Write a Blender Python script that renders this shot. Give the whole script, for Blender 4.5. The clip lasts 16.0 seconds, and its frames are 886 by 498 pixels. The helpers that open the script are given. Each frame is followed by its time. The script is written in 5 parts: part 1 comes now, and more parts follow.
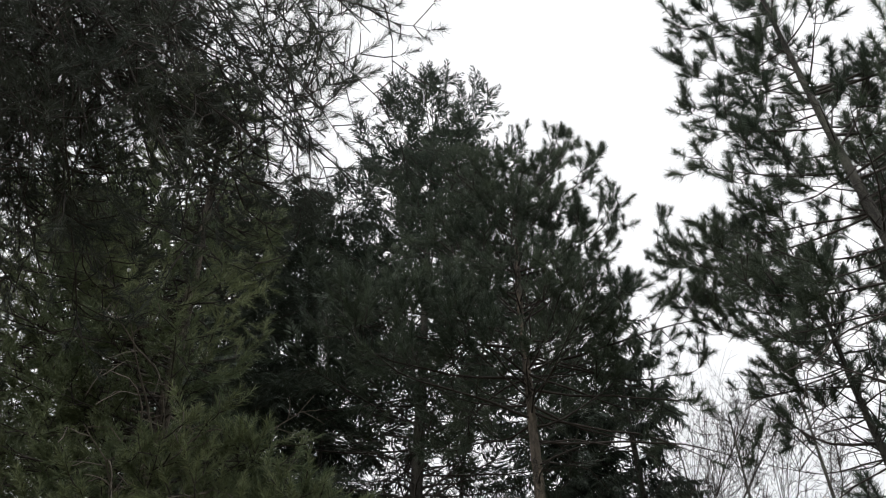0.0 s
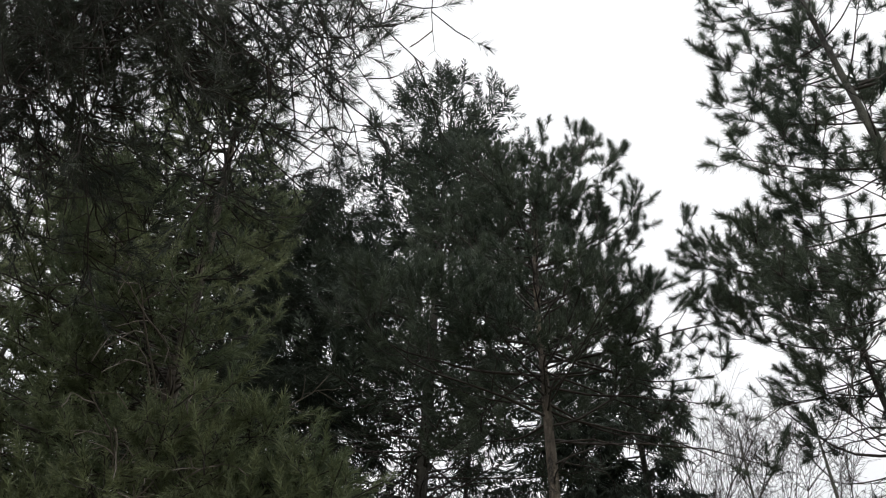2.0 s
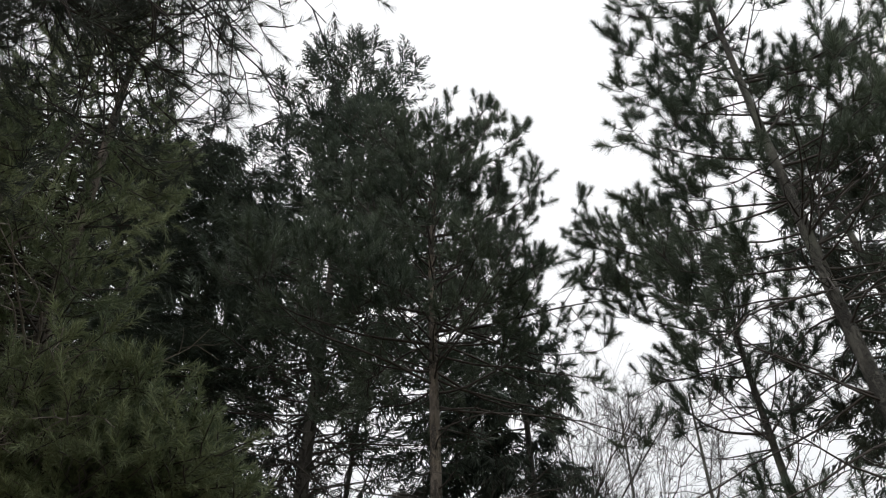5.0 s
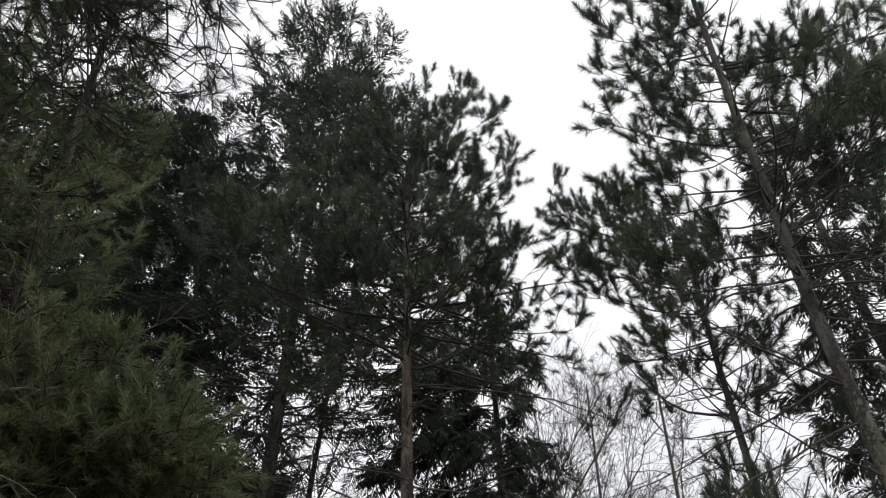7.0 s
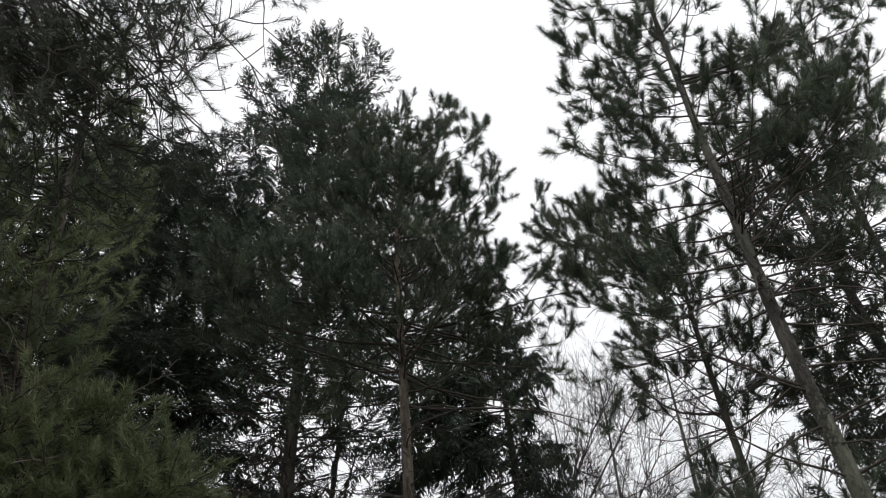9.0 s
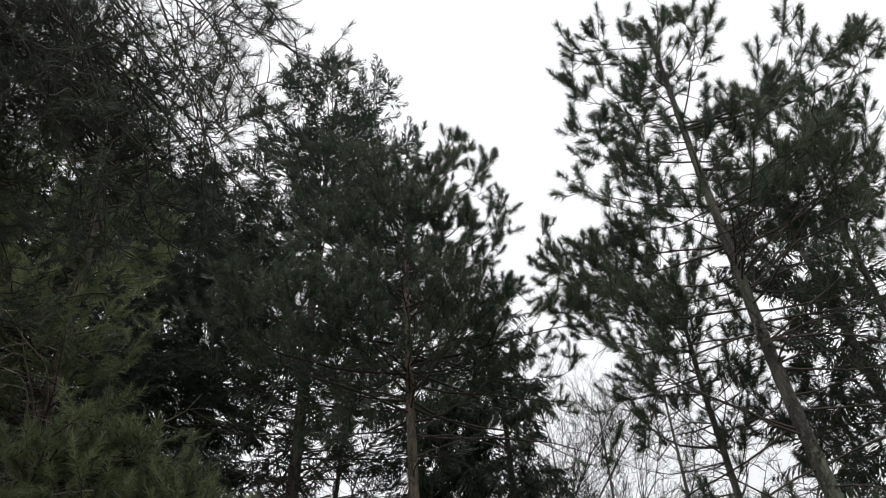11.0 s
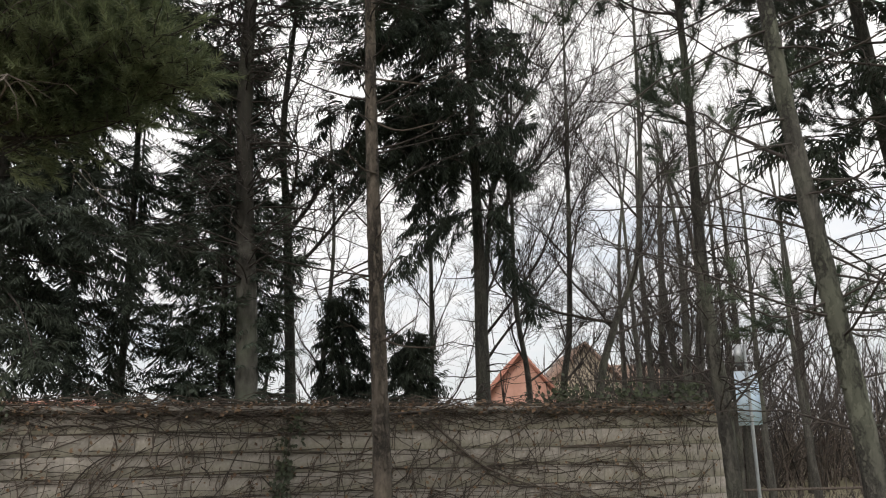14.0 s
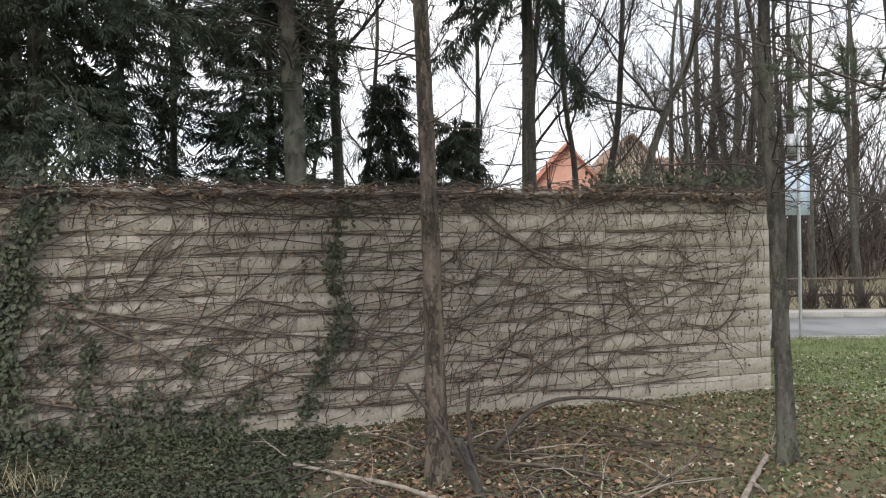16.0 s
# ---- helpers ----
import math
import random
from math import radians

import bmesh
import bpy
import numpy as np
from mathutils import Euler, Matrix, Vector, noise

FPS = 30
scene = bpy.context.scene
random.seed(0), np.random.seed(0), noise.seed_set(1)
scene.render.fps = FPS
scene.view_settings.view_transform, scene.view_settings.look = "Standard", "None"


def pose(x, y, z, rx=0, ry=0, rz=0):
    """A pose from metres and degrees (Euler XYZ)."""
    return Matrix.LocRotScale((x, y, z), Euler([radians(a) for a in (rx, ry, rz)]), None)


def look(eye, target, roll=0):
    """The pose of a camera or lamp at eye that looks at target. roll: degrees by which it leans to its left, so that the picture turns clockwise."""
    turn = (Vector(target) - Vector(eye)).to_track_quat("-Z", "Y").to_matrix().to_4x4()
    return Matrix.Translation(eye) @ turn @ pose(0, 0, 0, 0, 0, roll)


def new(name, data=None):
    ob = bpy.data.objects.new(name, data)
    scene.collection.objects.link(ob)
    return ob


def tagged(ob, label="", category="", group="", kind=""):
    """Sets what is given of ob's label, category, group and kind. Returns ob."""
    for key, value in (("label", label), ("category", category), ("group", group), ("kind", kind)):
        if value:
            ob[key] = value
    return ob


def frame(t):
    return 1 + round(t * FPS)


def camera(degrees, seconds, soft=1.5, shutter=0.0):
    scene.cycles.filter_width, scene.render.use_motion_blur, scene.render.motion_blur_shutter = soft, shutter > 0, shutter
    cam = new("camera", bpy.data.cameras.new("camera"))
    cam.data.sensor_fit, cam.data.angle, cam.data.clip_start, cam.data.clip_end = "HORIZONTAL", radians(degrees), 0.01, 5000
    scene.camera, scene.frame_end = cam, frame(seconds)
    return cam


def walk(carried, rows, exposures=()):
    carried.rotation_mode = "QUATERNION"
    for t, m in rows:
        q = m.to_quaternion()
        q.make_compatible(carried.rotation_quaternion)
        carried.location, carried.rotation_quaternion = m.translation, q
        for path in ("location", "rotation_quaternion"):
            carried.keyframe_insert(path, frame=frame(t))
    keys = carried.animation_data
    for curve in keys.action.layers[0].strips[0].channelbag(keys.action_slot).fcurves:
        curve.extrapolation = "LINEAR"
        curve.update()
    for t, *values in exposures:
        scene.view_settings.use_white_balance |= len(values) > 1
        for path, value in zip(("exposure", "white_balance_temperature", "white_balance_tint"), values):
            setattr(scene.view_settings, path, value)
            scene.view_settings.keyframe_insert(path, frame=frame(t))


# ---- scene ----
cam = camera(55.0, 16.0, soft=1.1)
PATH = [
    (0, (0.238, 0.261, 2.168), (-0.005, 1.682, 3.554), -1.0),
    (0.5, (0.16, 0.354, 2.16), (-0.099, 1.788, 3.53), 0.7),
    (1, (0.043, 0.457, 2.179), (-0.212, 1.894, 3.546), 1.4),
    (1.5, (0.009, 0.489, 2.154), (-0.238, 1.939, 3.51), 1.0),
    (2, (0.06, 0.538, 2.183), (-0.189, 1.938, 3.589), 1.3),
    (2.5, (0.077, 0.542, 2.16), (-0.17, 1.931, 3.578), 0.6),
    (3, (0.102, 0.573, 2.164), (-0.126, 1.978, 3.57), 0.0),
    (3.5, (0.131, 0.617, 2.188), (0.003, 2.06, 3.567), -1.1),
    (4, (0.157, 0.591, 2.157), (0.076, 2.05, 3.522), -1.3),
    (6.5, (0.087, 0.585, 2.165), (0.113, 2.072, 3.502), -1.7),
    (7, (0.086, 0.549, 2.157), (0.123, 2.058, 3.47), -1.7),
    (7.5, (0.119, 0.509, 2.154), (0.165, 2.04, 3.441), -1.5),
    (8, (0.218, 0.419, 2.157), (0.265, 1.948, 3.444), -3.0),
    (8.5, (0.341, 0.278, 2.156), (0.367, 1.801, 3.451), -4.1),
    (9, (0.371, 0.193, 2.158), (0.369, 1.704, 3.468), -5.1),
    (11.5, (0.276, -0.14, 2.11), (0.273, 1.348, 3.446), -3.7),
    (12, (0.29, -0.082, 2.047), (0.267, 1.618, 3.1), -3.2),
    (12.5, (0.293, -0.067, 2.029), (0.317, 1.74, 2.886), -3.2),
    (13, (0.298, -0.048, 2.018), (0.359, 1.793, 2.796), -3.1),
    (13.5, (0.291, -0.018, 1.981), (0.355, 1.894, 2.564), -2.1),
    (14, (0.278, -0.047, 1.974), (0.34, 1.898, 2.437), -1.3),
    (14.5, (0.271, -0.035, 1.964), (0.324, 1.926, 2.353), -1.2),
    (15, (0.266, -0.012, 1.926), (0.303, 1.982, 2.08), -0.9),
    (15.5, (0.28, 0.032, 1.908), (0.307, 2.031, 1.948), -0.7),
    (16, (0.25, 0.001, 1.884), (0.2, 2.0, 1.871), -0.8),
]
walk(cam, [(t, look(eye, target, roll)) for t, eye, target, roll in PATH],
     exposures=((0, -0.1, 6330, 10), (11.3, -0.1, 6330, 10), (12.0, 0.30, 6420, 10), (12.5, 0.46, 6500, 10), (14.0, 0.24, 6700, 10), (14.8, 0.28, 6800, 10), (15.4, 0.52, 6700, 10), (16, 0.84, 6500, 10)))

# ---- world and light: a bright overcast sky with thin blue breaks near the horizon ----
SUN_EL, SUN_AZ = radians(32), radians(200)
world = bpy.data.worlds.new("overcast_sky")
scene.world = world
world.use_nodes = True
wt = world.node_tree
wt.nodes.clear()
w_out = wt.nodes.new("ShaderNodeOutputWorld")
w_bg = wt.nodes.new("ShaderNodeBackground")
w_sky = wt.nodes.new("ShaderNodeTexSky")
w_sky.sky_type = "NISHITA"
w_sky.sun_disc = False
w_sky.sun_elevation, w_sky.sun_rotation = SUN_EL, SUN_AZ
w_sky.air_density, w_sky.dust_density = 1.0, 2.0
w_co = wt.nodes.new("ShaderNodeTexCoord")
w_map = wt.nodes.new("ShaderNodeMapping")
w_map.inputs["Scale"].default_value = (1.6, 1.6, 5.0)
w_noise = wt.nodes.new("ShaderNodeTexNoise")
w_noise.inputs["Scale"].default_value = 2.2
w_noise.inputs["Detail"].default_value = 6
w_noise.inputs["Roughness"].default_value = 0.6
w_ramp = wt.nodes.new("ShaderNodeValToRGB")
w_ramp.color_ramp.elements[0].position, w_ramp.color_ramp.elements[0].color = 0.36, (0.58, 0.58, 0.58, 1)
w_ramp.color_ramp.elements[1].position, w_ramp.color_ramp.elements[1].color = 0.58, (1, 1, 1, 1)
w_mix = wt.nodes.new("ShaderNodeMix")
w_mix.data_type = "RGBA"
w_sep = wt.nodes.new("ShaderNodeSeparateXYZ")
w_lift = wt.nodes.new("ShaderNodeMapRange")
w_lift.inputs["From Min"].default_value, w_lift.inputs["From Max"].default_value = 0.22, 0.6
w_add = wt.nodes.new("ShaderNodeMath")
w_add.operation, w_add.use_clamp = "ADD", True
w_cloud = wt.nodes.new("ShaderNodeValToRGB")
w_cloud.color_ramp.elements[0].position, w_cloud.color_ramp.elements[0].color = 0.0, (0.54, 0.555, 0.585, 1)
w_cloud.color_ramp.elements[1].position, w_cloud.color_ramp.elements[1].color = 0.62, (1.0, 0.995, 0.995, 1)
w_gain = wt.nodes.new("ShaderNodeVectorMath")
w_gain.operation = "SCALE"
w_gain.inputs["Scale"].default_value = 11.0
wt.links.new(w_co.outputs["Generated"], w_sep.inputs[0])
wt.links.new(w_sep.outputs["Z"], w_lift.inputs["Value"])
wt.links.new(w_sep.outputs["Z"], w_cloud.inputs["Fac"])
wt.links.new(w_cloud.outputs["Color"], w_gain.inputs[0])
wt.links.new(w_gain.outputs["Vector"], w_mix.inputs[7])
wt.links.new(w_co.outputs["Generated"], w_map.inputs["Vector"])
wt.links.new(w_map.outputs["Vector"], w_noise.inputs["Vector"])
wt.links.new(w_noise.outputs["Fac"], w_ramp.inputs["Fac"])
wt.links.new(w_ramp.outputs["Color"], w_add.inputs[0])
wt.links.new(w_lift.outputs["Result"], w_add.inputs[1])
wt.links.new(w_add.outputs[0], w_mix.inputs[0])
wt.links.new(w_sky.outputs["Color"], w_mix.inputs[6])
wt.links.new(w_mix.outputs[2], w_bg.inputs["Color"])
w_bg.inputs["Strength"].default_value = 0.11
wt.links.new(w_bg.outputs["Background"], w_out.inputs["Surface"])
sun_data = bpy.data.lights.new("sun", "SUN")
sun_data.energy, sun_data.angle, sun_data.color = 1.2, radians(20), (1.0, 0.96, 0.9)
sun = new("sun", sun_data)
sun.matrix_world = look((0, 0, 30), (0.34 * 30, 0.94 * 30, 30 - 30 * math.tan(SUN_EL)))


# ---- materials ----
def surf(name, dark, light, scale=8.0, rough=0.8, bump=0.3, stretch=(1, 1, 1), stain=None, stain_scale=0.7, spread=0.25,
         by="island", metal=0.0, ramp=(0.3, 0.7), fine=4.0, bump_dist=0.02):
    """Grain between two colours, larger stains of a third, a step of brightness from piece to piece."""
    m = bpy.data.materials.new(name)
    m.use_nodes = True
    nt = m.node_tree
    b = nt.nodes["Principled BSDF"]
    b.inputs["Roughness"].default_value = rough
    b.inputs["Metallic"].default_value = metal
    co = nt.nodes.new("ShaderNodeTexCoord")
    mp = nt.nodes.new("ShaderNodeMapping")
    mp.inputs["Scale"].default_value = stretch
    nt.links.new(co.outputs["Object"], mp.inputs["Vector"])
    n1 = nt.nodes.new("ShaderNodeTexNoise")
    n1.inputs["Scale"].default_value, n1.inputs["Detail"].default_value, n1.inputs["Roughness"].default_value = scale, fine, 0.65
    nt.links.new(mp.outputs["Vector"], n1.inputs["Vector"])
    cr = nt.nodes.new("ShaderNodeValToRGB")
    cr.color_ramp.elements[0].position, cr.color_ramp.elements[1].position = ramp
    cr.color_ramp.elements[0].color, cr.color_ramp.elements[1].color = (*dark, 1), (*light, 1)
    nt.links.new(n1.outputs["Fac"], cr.inputs["Fac"])
    colour = cr.outputs["Color"]
    if stain:
        n2 = nt.nodes.new("ShaderNodeTexNoise")
        n2.inputs["Scale"].default_value, n2.inputs["Detail"].default_value = stain_scale, 5
        nt.links.new(co.outputs["Object"], n2.inputs["Vector"])
        r2 = nt.nodes.new("ShaderNodeValToRGB")
        r2.color_ramp.elements[0].position, r2.color_ramp.elements[1].position = 0.48, 0.66
        nt.links.new(n2.outputs["Fac"], r2.inputs["Fac"])
        mx = nt.nodes.new("ShaderNodeMix")
        mx.data_type = "RGBA"
        mx.inputs[7].default_value = (*stain, 1)
        nt.links.new(r2.outputs["Color"], mx.inputs[0])
        nt.links.new(colour, mx.inputs[6])
        colour = mx.outputs[2]
    if spread:
        if by == "island":
            g = nt.nodes.new("ShaderNodeNewGeometry")
            value = g.outputs["Random Per Island"]
        else:
            g = nt.nodes.new("ShaderNodeObjectInfo")
            value = g.outputs["Random"]
        mr = nt.nodes.new("ShaderNodeMapRange")
        mr.inputs["To Min"].default_value, mr.inputs["To Max"].default_value = 1 - spread, 1 + spread
        nt.links.new(value, mr.inputs["Value"])
        hs = nt.nodes.new("ShaderNodeHueSaturation")
        nt.links.new(mr.outputs["Result"], hs.inputs["Value"])
        nt.links.new(colour, hs.inputs["Color"])
        colour = hs.outputs["Color"]
    nt.links.new(colour, b.inputs["Base Color"])
    if bump:
        bp = nt.nodes.new("ShaderNodeBump")
        bp.inputs["Strength"].default_value, bp.inputs["Distance"].default_value = bump, bump_dist
        nt.links.new(n1.outputs["Fac"], bp.inputs["Height"])
        nt.links.new(bp.outputs["Normal"], b.inputs["Normal"])
    return m


def bark(name, dark, light, crevice, moss, scale=14.0, stretch=(1, 1, 0.3), depth=0.02, seam=0.16):
    """Flaky bark: uneven plates with deep seams, fine grain and a bloom of moss."""
    m = surf(name, dark, light, 34, 0.95, 0.5, (1, 1, 0.35), moss, 1.4, 0.0, fine=8, bump_dist=0.006)
    nt = m.node_tree
    p = nt.nodes["Principled BSDF"]
    old = p.inputs["Base Color"].links[0].from_socket
    grain = p.inputs["Normal"].links[0].from_socket
    co = nt.nodes["Texture Coordinate"]
    wob = nt.nodes.new("ShaderNodeTexNoise")
    wob.inputs["Scale"].default_value, wob.inputs["Detail"].default_value, wob.inputs["Roughness"].default_value = 16.0, 8, 0.7
    nt.links.new(co.outputs["Object"], wob.inputs["Vector"])
    va = nt.nodes.new("ShaderNodeVectorMath")
    va.operation = "MULTIPLY_ADD"
    va.inputs[1].default_value = (0.10, 0.10, 0.34)
    nt.links.new(wob.outputs["Color"], va.inputs[0])
    nt.links.new(co.outputs["Object"], va.inputs[2])
    mp = nt.nodes.new("ShaderNodeMapping")
    mp.inputs["Scale"].default_value = stretch
    nt.links.new(va.outputs["Vector"], mp.inputs["Vector"])
    edge = nt.nodes.new("ShaderNodeTexVoronoi")
    edge.feature = "DISTANCE_TO_EDGE"
    edge.inputs["Scale"].default_value = scale
    nt.links.new(mp.outputs["Vector"], edge.inputs["Vector"])
    cell = nt.nodes.new("ShaderNodeTexVoronoi")
    cell.inputs["Scale"].default_value = scale
    nt.links.new(mp.outputs["Vector"], cell.inputs["Vector"])
    sp = nt.nodes.new("ShaderNodeSeparateColor")
    nt.links.new(cell.outputs["Color"], sp.inputs["Color"])
    mr = nt.nodes.new("ShaderNodeMapRange")
    mr.inputs["To Min"].default_value, mr.inputs["To Max"].default_value = 0.72, 1.28
    nt.links.new(sp.outputs["Red"], mr.inputs["Value"])
    hs = nt.nodes.new("ShaderNodeHueSaturation")
    nt.links.new(mr.outputs["Result"], hs.inputs["Value"])
    nt.links.new(old, hs.inputs["Color"])
    rp = nt.nodes.new("ShaderNodeValToRGB")
    rp.color_ramp.elements[0].position, rp.color_ramp.elements[1].position = 0.0, seam
    gap = nt.nodes.new("ShaderNodeMath")   # seams fade out in places
    gap.operation = "MULTIPLY_ADD"
    gap.inputs[1].default_value = 0.55
    hole = nt.nodes.new("ShaderNodeTexNoise")
    hole.inputs["Scale"].default_value, hole.inputs["Detail"].default_value = 11.0, 5
    nt.links.new(mp.outputs["Vector"], hole.inputs["Vector"])
    fade = nt.nodes.new("ShaderNodeMapRange")
    fade.inputs["From Min"].default_value, fade.inputs["From Max"].default_value = 0.42, 0.62
    fade.inputs["To Max"].default_value = seam * 1.2
    nt.links.new(hole.outputs["Fac"], fade.inputs["Value"])
    nt.links.new(edge.outputs["Distance"], gap.inputs[0])
    nt.links.new(fade.outputs["Result"], gap.inputs[2])
    nt.links.new(gap.outputs[0], rp.inputs["Fac"])
    mx = nt.nodes.new("ShaderNodeMix")
    mx.data_type = "RGBA"
    mx.inputs[6].default_value = (*crevice, 1)
    nt.links.new(rp.outputs["Color"], mx.inputs[0])
    nt.links.new(hs.outputs["Color"], mx.inputs[7])
    nt.links.new(mx.outputs[2], p.inputs["Base Color"])
    bp = nt.nodes.new("ShaderNodeBump")
    bp.inputs["Strength"].default_value, bp.inputs["Distance"].default_value = 1.0, depth
    nt.links.new(rp.outputs["Color"], bp.inputs["Height"])
    nt.links.new(grain, bp.inputs["Normal"])
    nt.links.new(bp.outputs["Normal"], p.inputs["Normal"])
    return m


def needles(name, dark, light, rough=0.55, spread=0.45, through_light=0.25):
    m = surf(name, dark, light, scale=1.3, rough=rough, bump=0, spread=spread, ramp=(0.35, 0.65))
    nt = m.node_tree
    p = nt.nodes["Principled BSDF"]
    tl = nt.nodes.new("ShaderNodeBsdfTranslucent")
    nt.links.new(p.inputs["Base Color"].links[0].from_socket, tl.inputs["Color"])
    mx = nt.nodes.new("ShaderNodeMixShader")
    mx.inputs[0].default_value = through_light
    nt.links.new(p.outputs[0], mx.inputs[1])
    nt.links.new(tl.outputs[0], mx.inputs[2])
    nt.links.new(mx.outputs[0], nt.nodes["Material Output"].inputs["Surface"])
    return m


M = {
    "pine_bark": bark("pine_bark", (0.052, 0.043, 0.035), (0.158, 0.130, 0.106), (0.040, 0.033, 0.028), (0.128, 0.106, 0.078), 34, (1, 1, 0.22), 0.016, 0.13),
    "grey_bark": bark("grey_bark", (0.036, 0.034, 0.030), (0.098, 0.093, 0.080), (0.030, 0.027, 0.024), (0.088, 0.092, 0.070), 46, (1, 1, 0.22), 0.007, 0.10),
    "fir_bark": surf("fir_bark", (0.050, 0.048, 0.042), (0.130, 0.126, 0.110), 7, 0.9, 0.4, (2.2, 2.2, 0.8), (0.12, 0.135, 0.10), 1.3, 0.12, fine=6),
    "birch_bark": surf("birch_bark", (0.26, 0.25, 0.23), (0.46, 0.45, 0.42), 9, 0.85, 0.3, (0.7, 0.7, 2.2), (0.15, 0.14, 0.13), 2.2, 0.1, fine=6),
    "twig": surf("twig_bark", (0.024, 0.020, 0.018), (0.066, 0.054, 0.047), 14, 0.9, 0.3, spread=0.3),
    "dead_twig": surf("dead_twig_bark", (0.12, 0.10, 0.085), (0.30, 0.26, 0.225), 14, 0.9, 0.3, spread=0.3),
    "vine": surf("vine_bark", (0.044, 0.035, 0.029), (0.122, 0.098, 0.080), 18, 0.9, 0.3, spread=0.4),
    "pine_needle": needles("pine_needle", (0.042, 0.062, 0.042), (0.100, 0.126, 0.082)),
    "dark_pine_needle": needles("dark_pine_needle", (0.030, 0.040, 0.031), (0.068, 0.078, 0.056)),
    "soft_needle": needles("soft_needle", (0.092, 0.124, 0.066), (0.232, 0.264, 0.138), through_light=0.32),
    "fir_needle": needles("fir_needle", (0.036, 0.053, 0.040), (0.076, 0.096, 0.070), 0.75, through_light=0.10),
    "spruce_needle": needles("spruce_needle", (0.024, 0.035, 0.026), (0.052, 0.066, 0.046), 0.8, through_light=0.10),
    "herb_leaf": surf("herb_leaf", (0.045, 0.058, 0.022), (0.115, 0.13, 0.055), 4, 0.55, 0, spread=0.4),
    "ivy_leaf": surf("ivy_leaf", (0.020, 0.027, 0.014), (0.054, 0.066, 0.034), 4, 0.7, 0, spread=0.4),
    "dead_leaf": surf("dead_leaf", (0.085, 0.048, 0.030), (0.24, 0.16, 0.10), 5, 0.85, 0, spread=0.55),
    "pale_leaf": surf("pale_leaf", (0.26, 0.22, 0.17), (0.46, 0.42, 0.34), 5, 0.85, 0, spread=0.4),
    "grass": surf("grass_blade", (0.075, 0.092, 0.028), (0.165, 0.185, 0.062), 2, 0.6, 0, spread=0.4),
    "straw": surf("dry_grass", (0.22, 0.19, 0.12), (0.40, 0.35, 0.24), 2, 0.8, 0, spread=0.3),
    "block": surf("concrete_block", (0.242, 0.220, 0.194), (0.452, 0.41, 0.366), 22, 0.95, 0.35, stain=(0.30, 0.29, 0.20), stain_scale=0.8, spread=0.07, by="object", fine=8, bump_dist=0.006),
    "mortar": surf("mortar", (0.24, 0.22, 0.195), (0.34, 0.315, 0.285), 30, 0.95, 0.3, spread=0),
    "soil": None,
    "asphalt": surf("asphalt", (0.15, 0.155, 0.165), (0.22, 0.225, 0.235), 60, 0.75, 0.2, stain=(0.13, 0.135, 0.14), spread=0, bump_dist=0.004),
    "kerb": surf("kerb_concrete", (0.27, 0.26, 0.245), (0.38, 0.37, 0.35), 30, 0.9, 0.2, spread=0.08, by="object"),
    "galvanised": surf("galvanised_steel", (0.34, 0.36, 0.38), (0.46, 0.48, 0.5), 20, 0.45, 0.05, metal=0.6, spread=0),
    "sign_back": surf("painted_sign_back", (0.62, 0.76, 0.92), (0.70, 0.82, 0.96), 6, 0.5, 0.03, stain=(0.5, 0.56, 0.62), spread=0),
    "red_tile": surf("red_roof_tile", (0.38, 0.15, 0.11), (0.52, 0.24, 0.18), 6, 0.85, 0.3, spread=0.15),
    "brown_tile": surf("brown_roof_tile", (0.22, 0.15, 0.12), (0.34, 0.24, 0.19), 6, 0.85, 0.3, spread=0.15),
    "render_beige": surf("beige_render", (0.42, 0.36, 0.27), (0.54, 0.47, 0.37), 5, 0.9, 0.1, stain=(0.38, 0.33, 0.26), spread=0),
    "render_red": surf("red_render", (0.48, 0.26, 0.20), (0.60, 0.34, 0.27), 5, 0.9, 0.1, spread=0),
    "render_white": surf("white_render", (0.6, 0.59, 0.57), (0.74, 0.73, 0.70), 5, 0.9, 0.1, spread=0),
    "glass": surf("window_glass", (0.03, 0.035, 0.04), (0.06, 0.065, 0.07), 3, 0.08, 0, spread=0),
    "white_frame": surf("white_frame", (0.68, 0.68, 0.66), (0.8, 0.8, 0.78), 8, 0.5, 0.02, spread=0),
}


